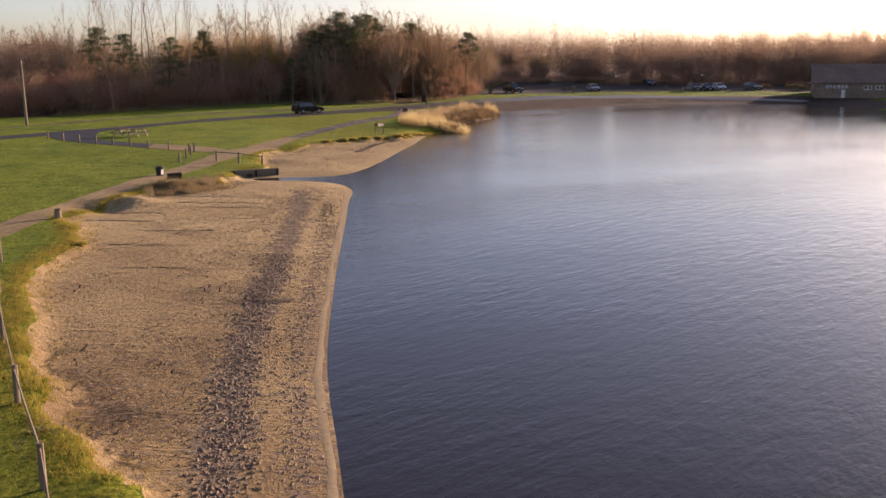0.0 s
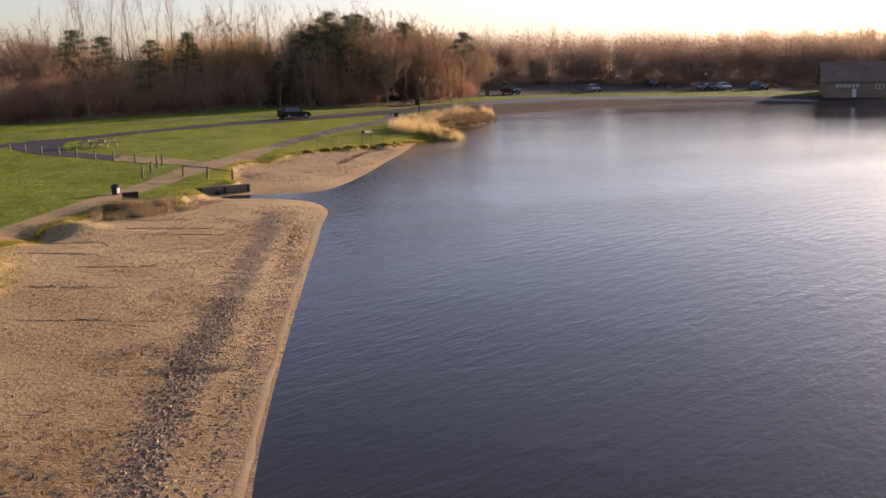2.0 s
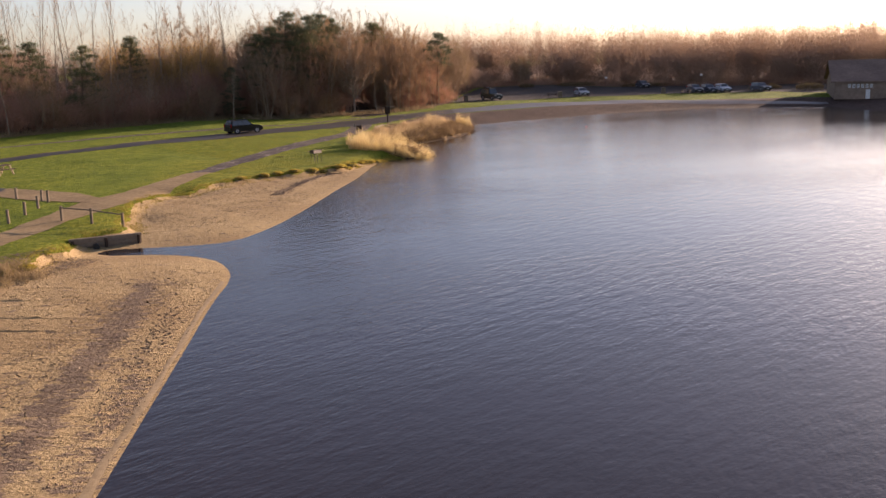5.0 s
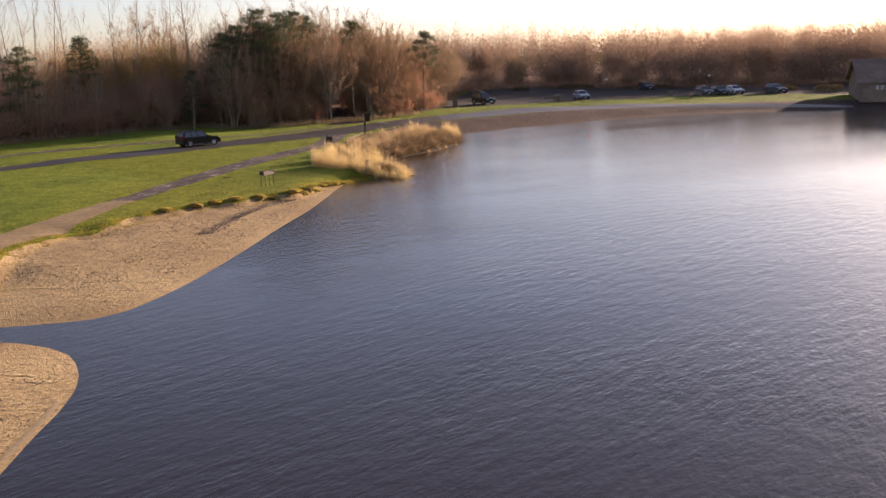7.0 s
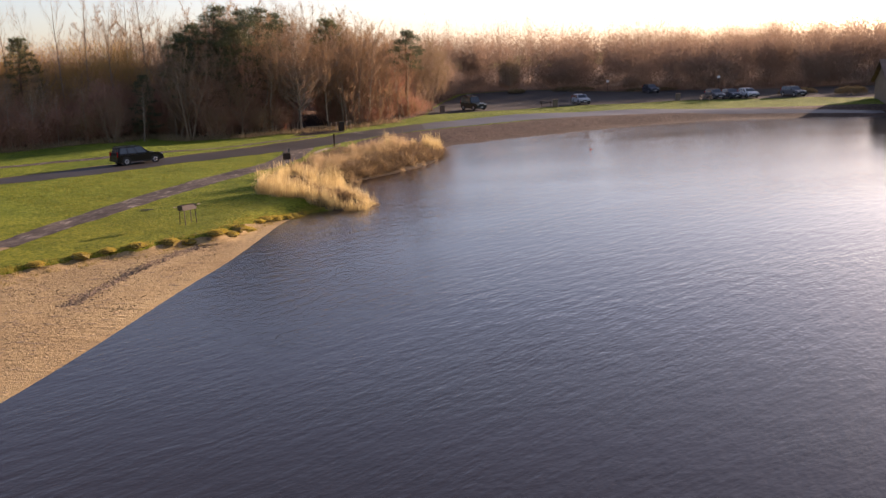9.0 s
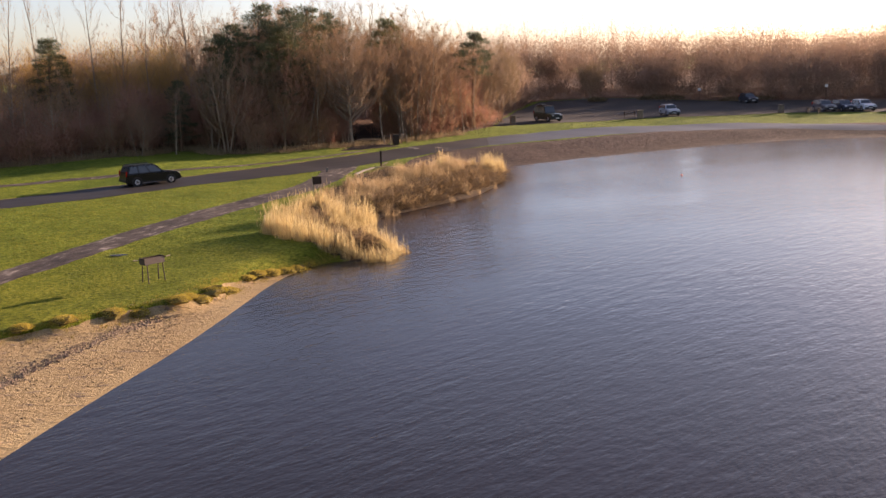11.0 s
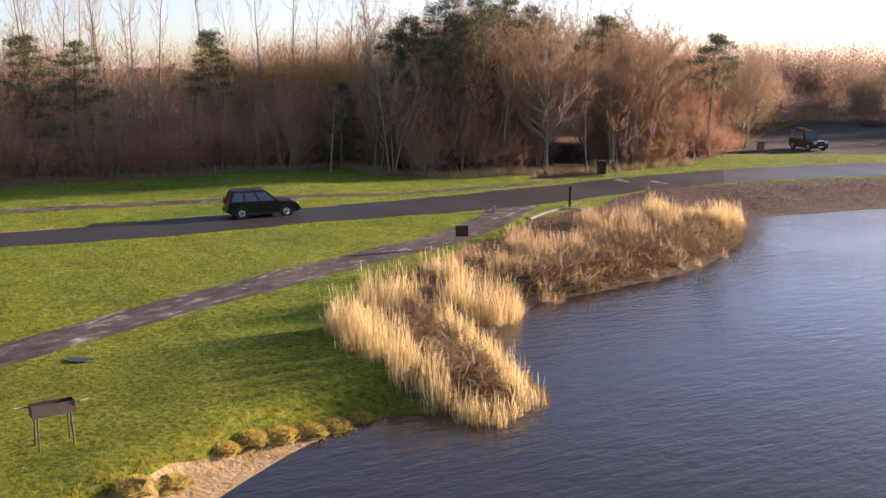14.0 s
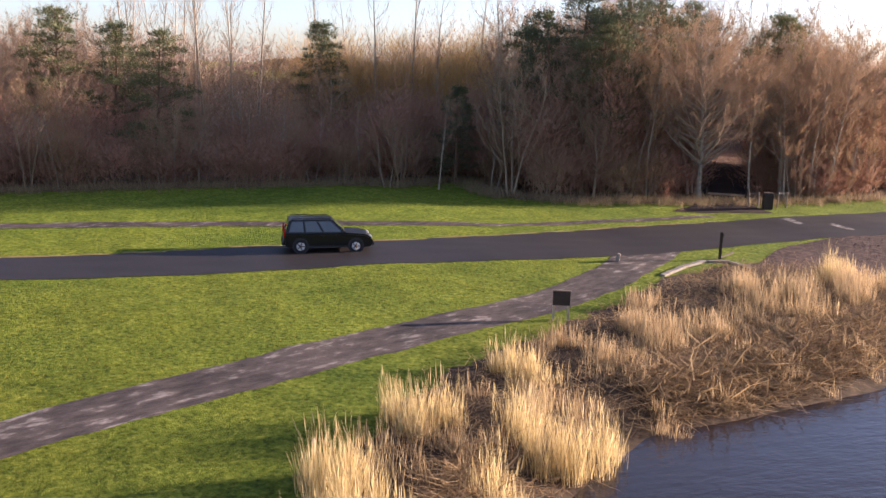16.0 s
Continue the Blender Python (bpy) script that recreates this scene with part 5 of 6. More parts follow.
sticks("beach_debris", [(-18.64, -44.2), (-15.41, -44.09), (-15.59, -19.97), (-15.18, -2.02), (-17.76, -2.26), (-18.77, -20.24)], 4200, 51, (0.06, 0.3), -0.2, "dark twigs and weed washed up on sand")
sticks("beach_debris", [(-24.72, -26.58), (-19.82, -38.23), (-13.78, -46.03), (-13.39, -19.77), (-14.27, 0.02), (-22.64, 0.14), (-26.52, -9.2)], 1300, 52, (0.06, 0.28), 0.35, "scattered dark twigs on the sand")
sticks("beach_debris", [(-22.11, 13.02), (-15.24, 7.87), (-10.69, 26.14), (-9.32, 38.35), (-15.67, 29.16), (-19.6, 24.2)], 900, 53, (0.06, 0.25), 0.2, "scattered dark twigs on the sand")
sticks("stream_brush", [(-25.92, -3.65), (-22.07, -2.35), (-20.3, 2.41), (-22.25, 3.74), (-24.95, 1.4)], 1500, 54, (0.1, 0.45), -1.5, "low brown brushwood beside the stream")


def lumps(name, xy, sizes, seed, material, label, category):
    """Small uneven clods, each a squashed six-pointed body half sunk in the sand."""
    r = np.random.default_rng(seed)
    n = len(xy)
    z = height(xy[:, 0], xy[:, 1])
    axes = np.array([(1, 0, 0), (0, 1, 0), (-1, 0, 0), (0, -1, 0), (0, 0, 1), (0, 0, -0.6)], float)
    turn = r.random(n) * 6.283
    c, s = np.cos(turn), np.sin(turn)
    v = axes[None] * (sizes[:, None] * r.uniform(0.5, 1.4, (n, 6)))[:, :, None]
    v[:, :, 0] *= 1.5
    v[:, :, 2] *= 0.75
    x, y = v[:, :, 0] * c[:, None] - v[:, :, 1] * s[:, None], v[:, :, 0] * s[:, None] + v[:, :, 1] * c[:, None]
    v = np.stack([x + xy[:, :1], y + xy[:, 1:], v[:, :, 2] + z[:, None] + 0.01], 2).reshape(-1, 3)
    tri = np.array([(0, 1, 4), (1, 2, 4), (2, 3, 4), (3, 0, 4), (1, 0, 5), (2, 1, 5), (3, 2, 5), (0, 3, 5)])
    f = (np.arange(n)[:, None, None] * 6 + tri[None]).reshape(-1, 3)
    return tagged(add_mesh(name, v, f, material), label, category, kind="stuff")


def beside(line, n, off, width, seed):
    r = np.random.default_rng(seed)
    seg = np.array(line, float)
    ln = np.r_[0, np.cumsum(np.hypot(*np.diff(seg, axis=0).T))]
    t = r.random(n) * ln[-1]
    return np.stack([np.interp(t, ln, seg[:, 0]) + off + r.normal(0, width, n), np.interp(t, ln, seg[:, 1])], 1)


r56 = np.random.default_rng(56)
xy = beside(WRACKS[:-1], 10400, 0.0, 0.40, 56)
xy = xy[r56.random(len(xy)) < np.clip(1.15 - (xy[:, 1] + 34) / 26, 0.16, 1)]
lumps("wrack_line", xy, 0.014 + 0.042 * r56.random(len(xy)) ** 2.0, 56, WEEDCLOD, "band of dark crumbled weed along the sand", "weed")
xy = beside(WRACKS[:-1], 1500, 1.55, 0.26, 57)
lumps("wrack_line", xy, r56.uniform(0.015, 0.045, len(xy)), 57, WEEDCLOD, "thin scatter of dark weed near the water", "weed")
xy = scatter([(-24.72, -26.58), (-19.82, -38.23), (-13.78, -46.03), (-13.39, -19.77), (-14.27, 0.02), (-22.64, 0.14), (-26.52, -9.2)], 3800, 58, tufted(0.8, -0.1))
lumps("sand_clods", xy, r56.uniform(0.012, 0.035, len(xy)), 58, SANDCLOD, "small trodden lumps of damp sand", "sand")
xy = scatter([(-22.11, 13.02), (-15.24, 7.87), (-10.69, 26.14), (-9.32, 38.35), (-15.67, 29.16), (-19.6, 24.2)], 2200, 59, tufted(0.8, -0.1))
lumps("sand_clods", xy, r56.uniform(0.012, 0.035, len(xy)), 59, SANDCLOD, "small trodden lumps of damp sand", "sand")
xy = beside([(-13.3, 21.94), (-12.09, 28.01), (-10.92, 31.74), (-9.66, 34.07)], 1500, -1.15, 0.2, 60)
lumps("wrack_line", xy, r56.uniform(0.015, 0.05, len(xy)), 60, WEEDCLOD, "band of dark crumbled weed along the sand", "weed")
sticks("stick_pile", [(-21.21, -35.28), (-19.61, -35.82), (-16.62, -41.52), (-17.42, -42.75), (-19.82, -38.83)], 360, 61, (0.15, 0.6), -0.7, "heap of brown sticks below the grass bank")
sticks("weed_streak", [(-16.39, -30.46), (-14.18, -30.23), (-14.18, -29.83), (-16.39, -29.86)], 260, 62, (0.1, 0.4), -2.0, "dark streak of wet weed across the sand")
xy = scatter([(5.4, 84.2), (11.4, 88.8), (19, 93.4), (27.4, 98.4), (37, 101.6), (43.5, 102.2), (52, 99.8), (57, 99), (48, 103.8), (38, 106.4), (25, 105), (12.8, 100.6), (3.2, 93.6), (-4.3, 86.4), (-3.2, 82.6)], 5200, 63)
lumps("shingle_stones", xy, r56.uniform(0.02, 0.055, len(xy)), 63, SHINGLESTONE, "dark brown stones and dead leaves on shingle", "stones")


# ---------------------------------------------------------------- vehicles
def panel(bm, corners, u0, u1, v0, v1, off):
    """A thin raised plate on a four-cornered face, between fractions of its width and height."""
    a, b, c, d = (Vector(p) for p in corners)
    n = (b - a).cross(d - a).normalized()

    def at(u, v):
        return (a.lerp(b, u)).lerp(d.lerp(c, u), v)

    q = [at(u0, v0), at(u1, v0), at(u1, v1), at(u0, v1)]
    low = [bm.verts.new(p - n * 0.01) for p in q]
    top = [bm.verts.new(p + n * off) for p in q]
    bm.faces.new(top)
    for i in range(4):
        bm.faces.new((low[i], low[(i + 1) % 4], top[(i + 1) % 4], top[i]))
    return bm


def prism(bm, side, half, bevel=0.05, top=None):
    """A side outline swept across, rounded along its edges."""
    left = [bm.verts.new((x, -half, z)) for x, z in side]
    right = [bm.verts.new((x, half, z)) for x, z in side]
    bm.faces.new(left[::-1])
    bm.faces.new(right)
    for i in range(len(side)):
        j = (i + 1) % len(side)
        bm.faces.new((left[i], left[j], right[j], right[i]))
    bmesh.ops.recalc_face_normals(bm, faces=bm.faces)
    bmesh.ops.bevel(bm, geom=list(bm.edges), offset=bevel, segments=2, affect="EDGES", clamp_overlap=True)
    return bm


def car(x, y, heading, paint, label, long=4.1, wide=1.72, high=1.5, boxy=False, rails=False, spare=False):
    e = empty("car", pose(x, y, ground_z(x, y) + 0.02, 0, 0, heading), label, "car", "parked cars" if not rails else "")
    L, h = long / 2, wide / 2
    belt, hood = (1.05, 0.98) if boxy else (0.95, 0.90)
    nose = 0.12 if boxy else 0.34
    side = [(-L, 0.32), (-L, belt - 0.12), (-L + 0.06, belt), (L * 0.36, belt), (L - nose, hood - 0.02), (L, hood - 0.22), (L, 0.32), (L - 0.3, 0.24), (-L + 0.3, 0.24)]
    part("body", prism(bmesh.new(), side, h, 0.07), paint, e)
    back, front = (-L + 0.10, L * 0.12) if boxy else (-L + 0.28, L * 0.08)
    b0, b1 = -L + 0.05, L * 0.30 if boxy else L * 0.42
    w0, w1 = h - 0.05, h - (0.12 if boxy else 0.18)
    lo = [(b0, -w0, belt - 0.02), (b1, -w0, belt - 0.02), (b1, w0, belt - 0.02), (b0, w0, belt - 0.02)]
    hi = [(back, -w1, high), (front, -w1, high), (front, w1, high), (back, w1, high)]
    bm = bmesh.new()
    v = [bm.verts.new(p) for p in lo + hi]
    for f in ((0, 1, 5, 4), (1, 2, 6, 5), (2, 3, 7, 6), (3, 0, 4, 7), (4, 5, 6, 7), (3, 2, 1, 0)):
        bm.faces.new([v[i] for i in f])
    bmesh.ops.bevel(bm, geom=[ed for ed in bm.edges if max(p.co.z for p in ed.verts) > belt + 0.1], offset=0.06, segments=2, affect="EDGES")
    part("cabin", bm, paint, e)
    faces = {"near": (lo[0], lo[1], hi[1], hi[0]), "far": (lo[2], lo[3], hi[3], hi[2]), "windscreen": (lo[1], lo[2], hi[2], hi[1]), "rear": (lo[3], lo[0], hi[0], hi[3])}
    for key in ("near", "far"):
        for u0, u1 in ((0.06, 0.30), (0.34, 0.60), (0.64, 0.93)):
            uu = (u0, u1) if key == "near" else (1 - u1, 1 - u0)
            part("side_window", panel(bmesh.new(), faces[key], *uu, 0.10, 0.88, 0.008), PANE, e)
    part("windscreen", panel(bmesh.new(), faces["windscreen"], 0.06, 0.94, 0.08, 0.92, 0.008), PANE, e)
    part("rear_window", panel(bmesh.new(), faces["rear"], 0.10, 0.90, 0.22, 0.86, 0.008), PANE, e)
    r = 0.37 if boxy else 0.315
    for wx in (-L + 0.78, L - 0.80):
        for s in (-1, 1):
            c = Vector((wx, s * (h - 0.08), r))
            arch = part("wheel_arch", rod(bmesh.new(), (wx, s * (h - 0.03), r + 0.02), (wx, s * (h + 0.012), r + 0.02), r + 0.07, sides=20), BLACK, e)
            wheel = part("wheel", rod(bmesh.new(), c - Vector((0, 0.1, 0)), c + Vector((0, 0.1, 0)), r, sides=22), RUBBER, e)
            part("rim", rod(bmesh.new(), c + Vector((0, s * 0.085, 0)), c + Vector((0, s * 0.112, 0)), r * 0.68, r * 0.6, 18), ALLOY, wheel)
            bm = bmesh.new()
            for k in range(5):
                q = k * 2 * math.pi / 5
                rod(bm, c + Vector((0, s * 0.114, 0)), c + Vector((r * 0.6 * math.cos(q), s * 0.114, r * 0.6 * math.sin(q))), 0.035, 0.02, 4)
            part("spokes", bm, STEEL, wheel)
    for s in (-1, 1):
        part("headlight", box(bmesh.new(), (0.16, 0.34, 0.16), (L - (0.03 if boxy else 0.10), s * (h - 0.26), hood - 0.17), (0, 12, 0), 0.03), LENS, e)
        part("tail_light", box(bmesh.new(), (0.07, 0.16, 0.42), (-L + 0.03, s * (h - 0.09), belt + 0.02), (0, 4, 0), 0.02), REDGLASS, e)
        part("mirror", box(bmesh.new(), (0.12, 0.2, 0.14), (L * 0.33, s * (h + 0.06), belt + 0.05), (0, 0, 0), 0.03), BLACK, e)
        part("sill", box(bmesh.new(), (long * 0.5, 0.05, 0.10), (0, s * (h - 0.005), 0.30), (0, 0, 0), 0.02), BLACK, e)
        for hx in (-0.28, L * 0.18):
            part("door_handle", box(bmesh.new(), (0.16, 0.025, 0.03), (hx, s * (h + 0.004), belt - 0.12), (0, 0, 0), 0.006), BLACK, e)
        if rails:
            part("roof_rail", box(bmesh.new(), (abs(front - back) * 0.92, 0.04, 0.04), ((front + back) / 2, s * (w1 - 0.06), high + 0.04), (0, 0, 0), 0.012), BLACK, e)
    part("front_bumper", box(bmesh.new(), (0.14, wide * 0.96, 0.24), (L + 0.01, 0, 0.42), (0, 0, 0), 0.05), BLACK, e)
    part("rear_bumper", box(bmesh.new(), (0.14, wide * 0.96, 0.24), (-L - 0.01, 0, 0.44), (0, 0, 0), 0.05), BLACK, e)
    part("grille", box(bmesh.new(), (0.04, 0.62, 0.14), (L + 0.0, 0, hood - 0.30), (0, 0, 0), 0.01), BLACK, e)
    part("number_plate", box(bmesh.new(), (0.02, 0.5, 0.11), (L + 0.085, 0, 0.44)), WHITE, e)
    if spare:
        part("spare_wheel", rod(bmesh.new(), (-L - 0.2, 0, 0.95), (-L - 0.02, 0, 0.95), 0.36, sides=20), RUBBER, e)
        part("roof_box", box(bmesh.new(), (1.1, 0.95, 0.18), (back + 0.75, 0, high + 0.13), (0, 0, 0), 0.05), BLACK, e)
        part("roof_rack", box(bmesh.new(), (1.7, 1.2, 0.05), ((front + back) / 2, 0, high + 0.04), (0, 0, 0), 0.015), STEEL, e)
    return e


car(-23.68, 70.04, 38, paint_of("black_car_paint", (0.004, 0.004, 0.006)), "black compact estate car with roof rails on the road", 4.2, 1.74, 1.56, rails=True)
car(11.6, 123.4, -62, paint_of("green_car_paint", (0.022, 0.032, 0.026)), "dark green off-road car with loaded roof rack", 4.3, 1.8, 1.92, boxy=True, spare=True)
car(28.4, 127.2, -84, paint_of("silver_car_paint", (0.42, 0.45, 0.50)), "silver hatchback parked beside the grass bank", 4.0, 1.7, 1.46)
car(45.8, 150, -84, paint_of("dark_blue_car_paint", (0.03, 0.035, 0.05)), "dark blue hatchback parked by the hedge", 4.0, 1.7, 1.46)
car(49.2, 127.3, -86, paint_of("dusty_grey_car_paint", (0.16, 0.15, 0.16)), "dull grey hatchback in the row of parked cars", 4.1, 1.7, 1.48)
car(51.6, 126.8, -86, paint_of("deep_blue_car_paint", (0.06, 0.07, 0.10)), "dark blue hatchback in the row of parked cars", 4.0, 1.7, 1.44)
car(53.9, 126, -86, paint_of("white_car_paint", (0.62, 0.64, 0.68)), "white hatchback in the row of parked cars", 4.0, 1.7, 1.44)
car(60.6, 125.2, -80, paint_of("dull_grey_car_paint", (0.10, 0.11, 0.13)), "grey estate car parked near the lake house", 4.4, 1.72, 1.5)


# ---------------------------------------------------------------- lake house
def lake_house():
    ax, ay, turn = 62.5, 101.0, -22.0
    e = empty("lake_house", pose(ax, ay, 0.75, 0, 0, turn), "long low dark timber lakeside building with pitched roof", "building")
    long, deep, eave, ridge = 30.0, 18.0, 2.6, 5.6
    t = 0.25

    def wall(name, x0, x1, y0, y1, holes=()):
        bm = bmesh.new()
        if not holes:
            box(bm, (x1 - x0, y1 - y0, eave), ((x0 + x1) / 2, (y0 + y1) / 2, eave / 2))
        else:
            xs = sorted({x0, x1, *[h[0] for h in holes], *[h[1] for h in holes]})
            for a, b in zip(xs, xs[1:]):
                mid = (a + b) / 2
                cut = [h for h in holes if h[0] < mid < h[1]]
                z = 0.0
                for h in sorted(cut, key=lambda q: q[2]):
                    if h[2] > z:
                        box(bm, (b - a, y1 - y0, h[2] - z), (mid, (y0 + y1) / 2, (z + h[2]) / 2))
                    z = h[3]
                if z < eave:
                    box(bm, (b - a, y1 - y0, eave - z), (mid, (y0 + y1) / 2, (z + eave) / 2))
        return part(name, bm, HULL, e)

    holes = [(1.9 + i * 0.62, 2.3 + i * 0.62, 1.75, 2.3) for i in range(6)] + [(4.45, 5.1, 0.0, 1.5)] + [(8.0 + i * 1.9, 9.3 + i * 1.9, 1.5, 2.3) for i in range(10)]
    wall("front_wall", 0, long, 0, t, holes)
    wall("back_wall", 0, long, deep - t, deep)
    wall("end_wall", 0, t, t, deep - t)
    wall("end_wall", long - t, long, t, deep - t)
    for gx in (0.0, long - t):
        bm = bmesh.new()
        tri = [(gx, 0, eave), (gx, deep, eave), (gx, deep / 2, ridge)]
        a = [bm.verts.new(p) for p in tri]
        b = [bm.verts.new((p[0] + t, p[1], p[2])) for p in tri]
        bm.faces.new(a[::-1])
        bm.faces.new(b)
        for i in range(3):
            bm.faces.new((a[i], a[(i + 1) % 3], b[(i + 1) % 3], b[i]))
        part("gable", bm, HULL, e)
    for s in (0, 1):
        bm = bmesh.new()
        y0, y1 = (-0.3, deep / 2) if s == 0 else (deep + 0.3, deep / 2)
        z0 = eave - 0.06
        q = [(-0.6, y0, z0), (long + 0.6, y0, z0), (long + 0.6, y1, ridge + 0.05), (-0.6, y1, ridge + 0.05)]
        lo, hi = [bm.verts.new(p) for p in q], [bm.verts.new((p[0], p[1], p[2] + 0.22)) for p in q]
        bm.faces.new(lo)
        bm.faces.new(hi[::-1])
        for i in range(4):
            bm.faces.new((lo[i], lo[(i + 1) % 4], hi[(i + 1) % 4], hi[i]))
        bmesh.ops.recalc_face_normals(bm, faces=bm.faces)
        part("roof", bm, SLATE, e)
    part("floor_slab", box(bmesh.new(), (long - 0.6, deep - 0.6, 0.1), (long / 2, deep / 2, 0.06)), CONCRETE, e)
    for x0, x1, z0, z1 in holes:
        if z0 == 0:
            d = part("door", box(bmesh.new(), (x1 - x0 - 0.04, 0.07, z1 - 0.04), ((x0 + x1) / 2, 0.10, z1 / 2), (0, 0, 0), 0.01), WHITE, e, "small white painted door")
            part("handle", box(bmesh.new(), (0.05, 0.08, 0.18), (x1 - 0.14, 0.04, 0.85)), STEEL, d)
            continue
        w = part("window", box(bmesh.new(), (x1 - x0 - 0.12, 0.03, z1 - z0 - 0.12), ((x0 + x1) / 2, 0.12, (z0 + z1) / 2)), PANE, e)
        bm = bmesh.new()
        for zz in (z0 + 0.04, z1 - 0.04):
            box(bm, (x1 - x0, 0.10, 0.08), ((x0 + x1) / 2, 0.09, zz))
        for xx in (x0 + 0.04, x1 - 0.04, (x0 + x1) / 2):
            box(bm, (0.08, 0.10, z1 - z0 - 0.16), (xx, 0.09, (z0 + z1) / 2))
        part("window_frame", bm, WHITE, w, "white painted window frame")


lake_house()


# ---------------------------------------------------------------- posts, fences, bins, tables
def post_fence(name, spots, tall, thick, label, rail=True, sag=0.0):
    e = empty(name, pose(*spots[0], ground_z(*spots[0])), label, "fence")
    base = Vector((*spots[0], ground_z(*spots[0])))
    tops = []
    for x, y in spots:
        p = Vector((x, y, ground_z(x, y))) - base
        part("post", rod(bmesh.new(), p - Vector((0, 0, 0.25)), p + Vector((random.uniform(-0.03, 0.03), random.uniform(-0.03, 0.03), tall)), thick, thick * 0.92, 8), WOOD, e)
        tops.append(p + Vector((0, 0, tall - 0.10)))
    if rail:
        for a, b in zip(tops, tops[1:]):
            m = (a + b) / 2 - Vector((0, 0, sag))
            bm = bmesh.new()
            rod(bm, a, m, 0.035 if not sag else 0.022, sides=6)
            rod(bm, m, b, 0.035 if not sag else 0.022, sides=6)
            part("rail", bm, WOOD, e)
    return e


post_fence("rail_fence", [(-45.86, 32.21), (-43.64, 30.25), (-41.48, 28.33), (-39.38, 26.73), (-37.35, 25.17), (-35.29, 23.58), (-33.21, 21.95), (-31.1, 20.68), (-29.06, 19.46)], 0.75, 0.085, "row of low weathered wooden posts beside the spur", False)
post_fence("rail_fence", [(-28.5, 18.98), (-28.23, 16.51), (-28.06, 13.91), (-27.97, 11.29)], 0.78, 0.09, "short row of weathered wooden posts at the path", False)
post_fence("rail_fence", [(-25.12, 11.49), (-23.2, 10.5), (-21.25, 9.59)], 0.85, 0.085, "three-post wooden rail above the stream")
post_fence("rope_fence", [(-13.68, -54.07), (-15.42, -50.13), (-17.23, -46.06), (-19.53, -41.52), (-22.01, -36.3), (-24.56, -30.47), (-26.68, -25.22)], 0.95, 0.07, "old posts with a sagging rail above the beach", True, 0.06)


def timber_bin(x, y, turn, mat, label, w=0.55, h=0.95):
    e = empty("litter_bin", pose(x, y, ground_z(x, y), 0, 0, turn), label, "bin", "litter bins")
    part("body", box(bmesh.new(), (w * 0.9, w * 0.9, h - 0.06), (0, 0, h / 2), (0, 0, 0), 0.02), BLACK, e)
    for k in range(4):
        q = k * math.pi / 2
        for j in range(5):
            u = (j - 2) * w * 0.19
            part("slat", box(bmesh.new(), (0.025, w * 0.165, h * 0.88), (math.cos(q) * w * 0.47 - math.sin(q) * u, math.sin(q) * w * 0.47 + math.cos(q) * u, h * 0.46), (0, 0, math.degrees(q)), 0.004), mat, e)
    part("lid", box(bmesh.new(), (w * 1.08, w * 1.08, 0.05), (0, 0, h), (0, 0, 0), 0.015), mat, e)
    return e


timber_bin(-6.74, 98.14, 20, DARKWOOD, "dark square slatted bin at the wood entrance", 0.6, 1.1)
timber_bin(6.8, 120.2, 10, WOOD, "brown slatted timber bin beside the car park", 0.65, 1.0)
timber_bin(23.7, 123.2, 0, WOOD, "brown slatted timber bin beside the car park", 0.7, 1.1)
timber_bin(43, 126, 0, WOOD, "brown slatted timber bin beside the car park", 0.65, 1.0)


def black_bin(x, y, label):
    e = empty("litter_bin", pose(x, y, ground_z(x, y), 0, 0, -35), label, "bin", "litter bins")
    bm = bmesh.new()
    rod(bm, (0, 0, -0.05), (0, 0, 0.52), 0.24, 0.27, 14)
    part("body", bm, BLACK, e)
    bm = bmesh.new()
    rod(bm, (0, 0, 0.52), (0, 0, 0.6), 0.30, 0.30, 14)
    rod(bm, (0, 0, 0.6), (0, 0, 0.7), 0.30, 0.12, 14)
    part("hood", bm, BLACK, e)
    part("notice", box(bmesh.new(), (0.02, 0.22, 0.34), (0.265, 0, 0.28), (0, 4, 0), 0.005), WHITE, e, "white sticker panel")


black_bin(-27.42, 2.98, "dark round litter bin beside the grit path")
stump = empty("stump", pose(-28.3, -14.32, ground_z(-28.3, -14.32)), "short weathered brown timber stump on the bank", "stump")
part("log", rod(bmesh.new(), (0, 0, -0.2), (0.02, 0, 0.46), 0.19, 0.17, 12), WOOD, stump)
part("cap", rod(bmesh.new(), (0.02, 0, 0.46), (0.02, 0, 0.49), 0.18, 0.15, 12), DARKWOOD, stump)


def low_block():
    e = empty("wooden_block", pose(-25.81, 0.49, ground_z(-25.81, 0.49), 0, 0, 30), "low dark sleeper block by the path", "block")
    for i in range(2):
        part("sleeper", box(bmesh.new(), (0.95, 0.22, 0.24), (0, 0, 0.10 + i * 0.245), (0, 0, i * 2), 0.015), DARKWOOD, e)


low_block()


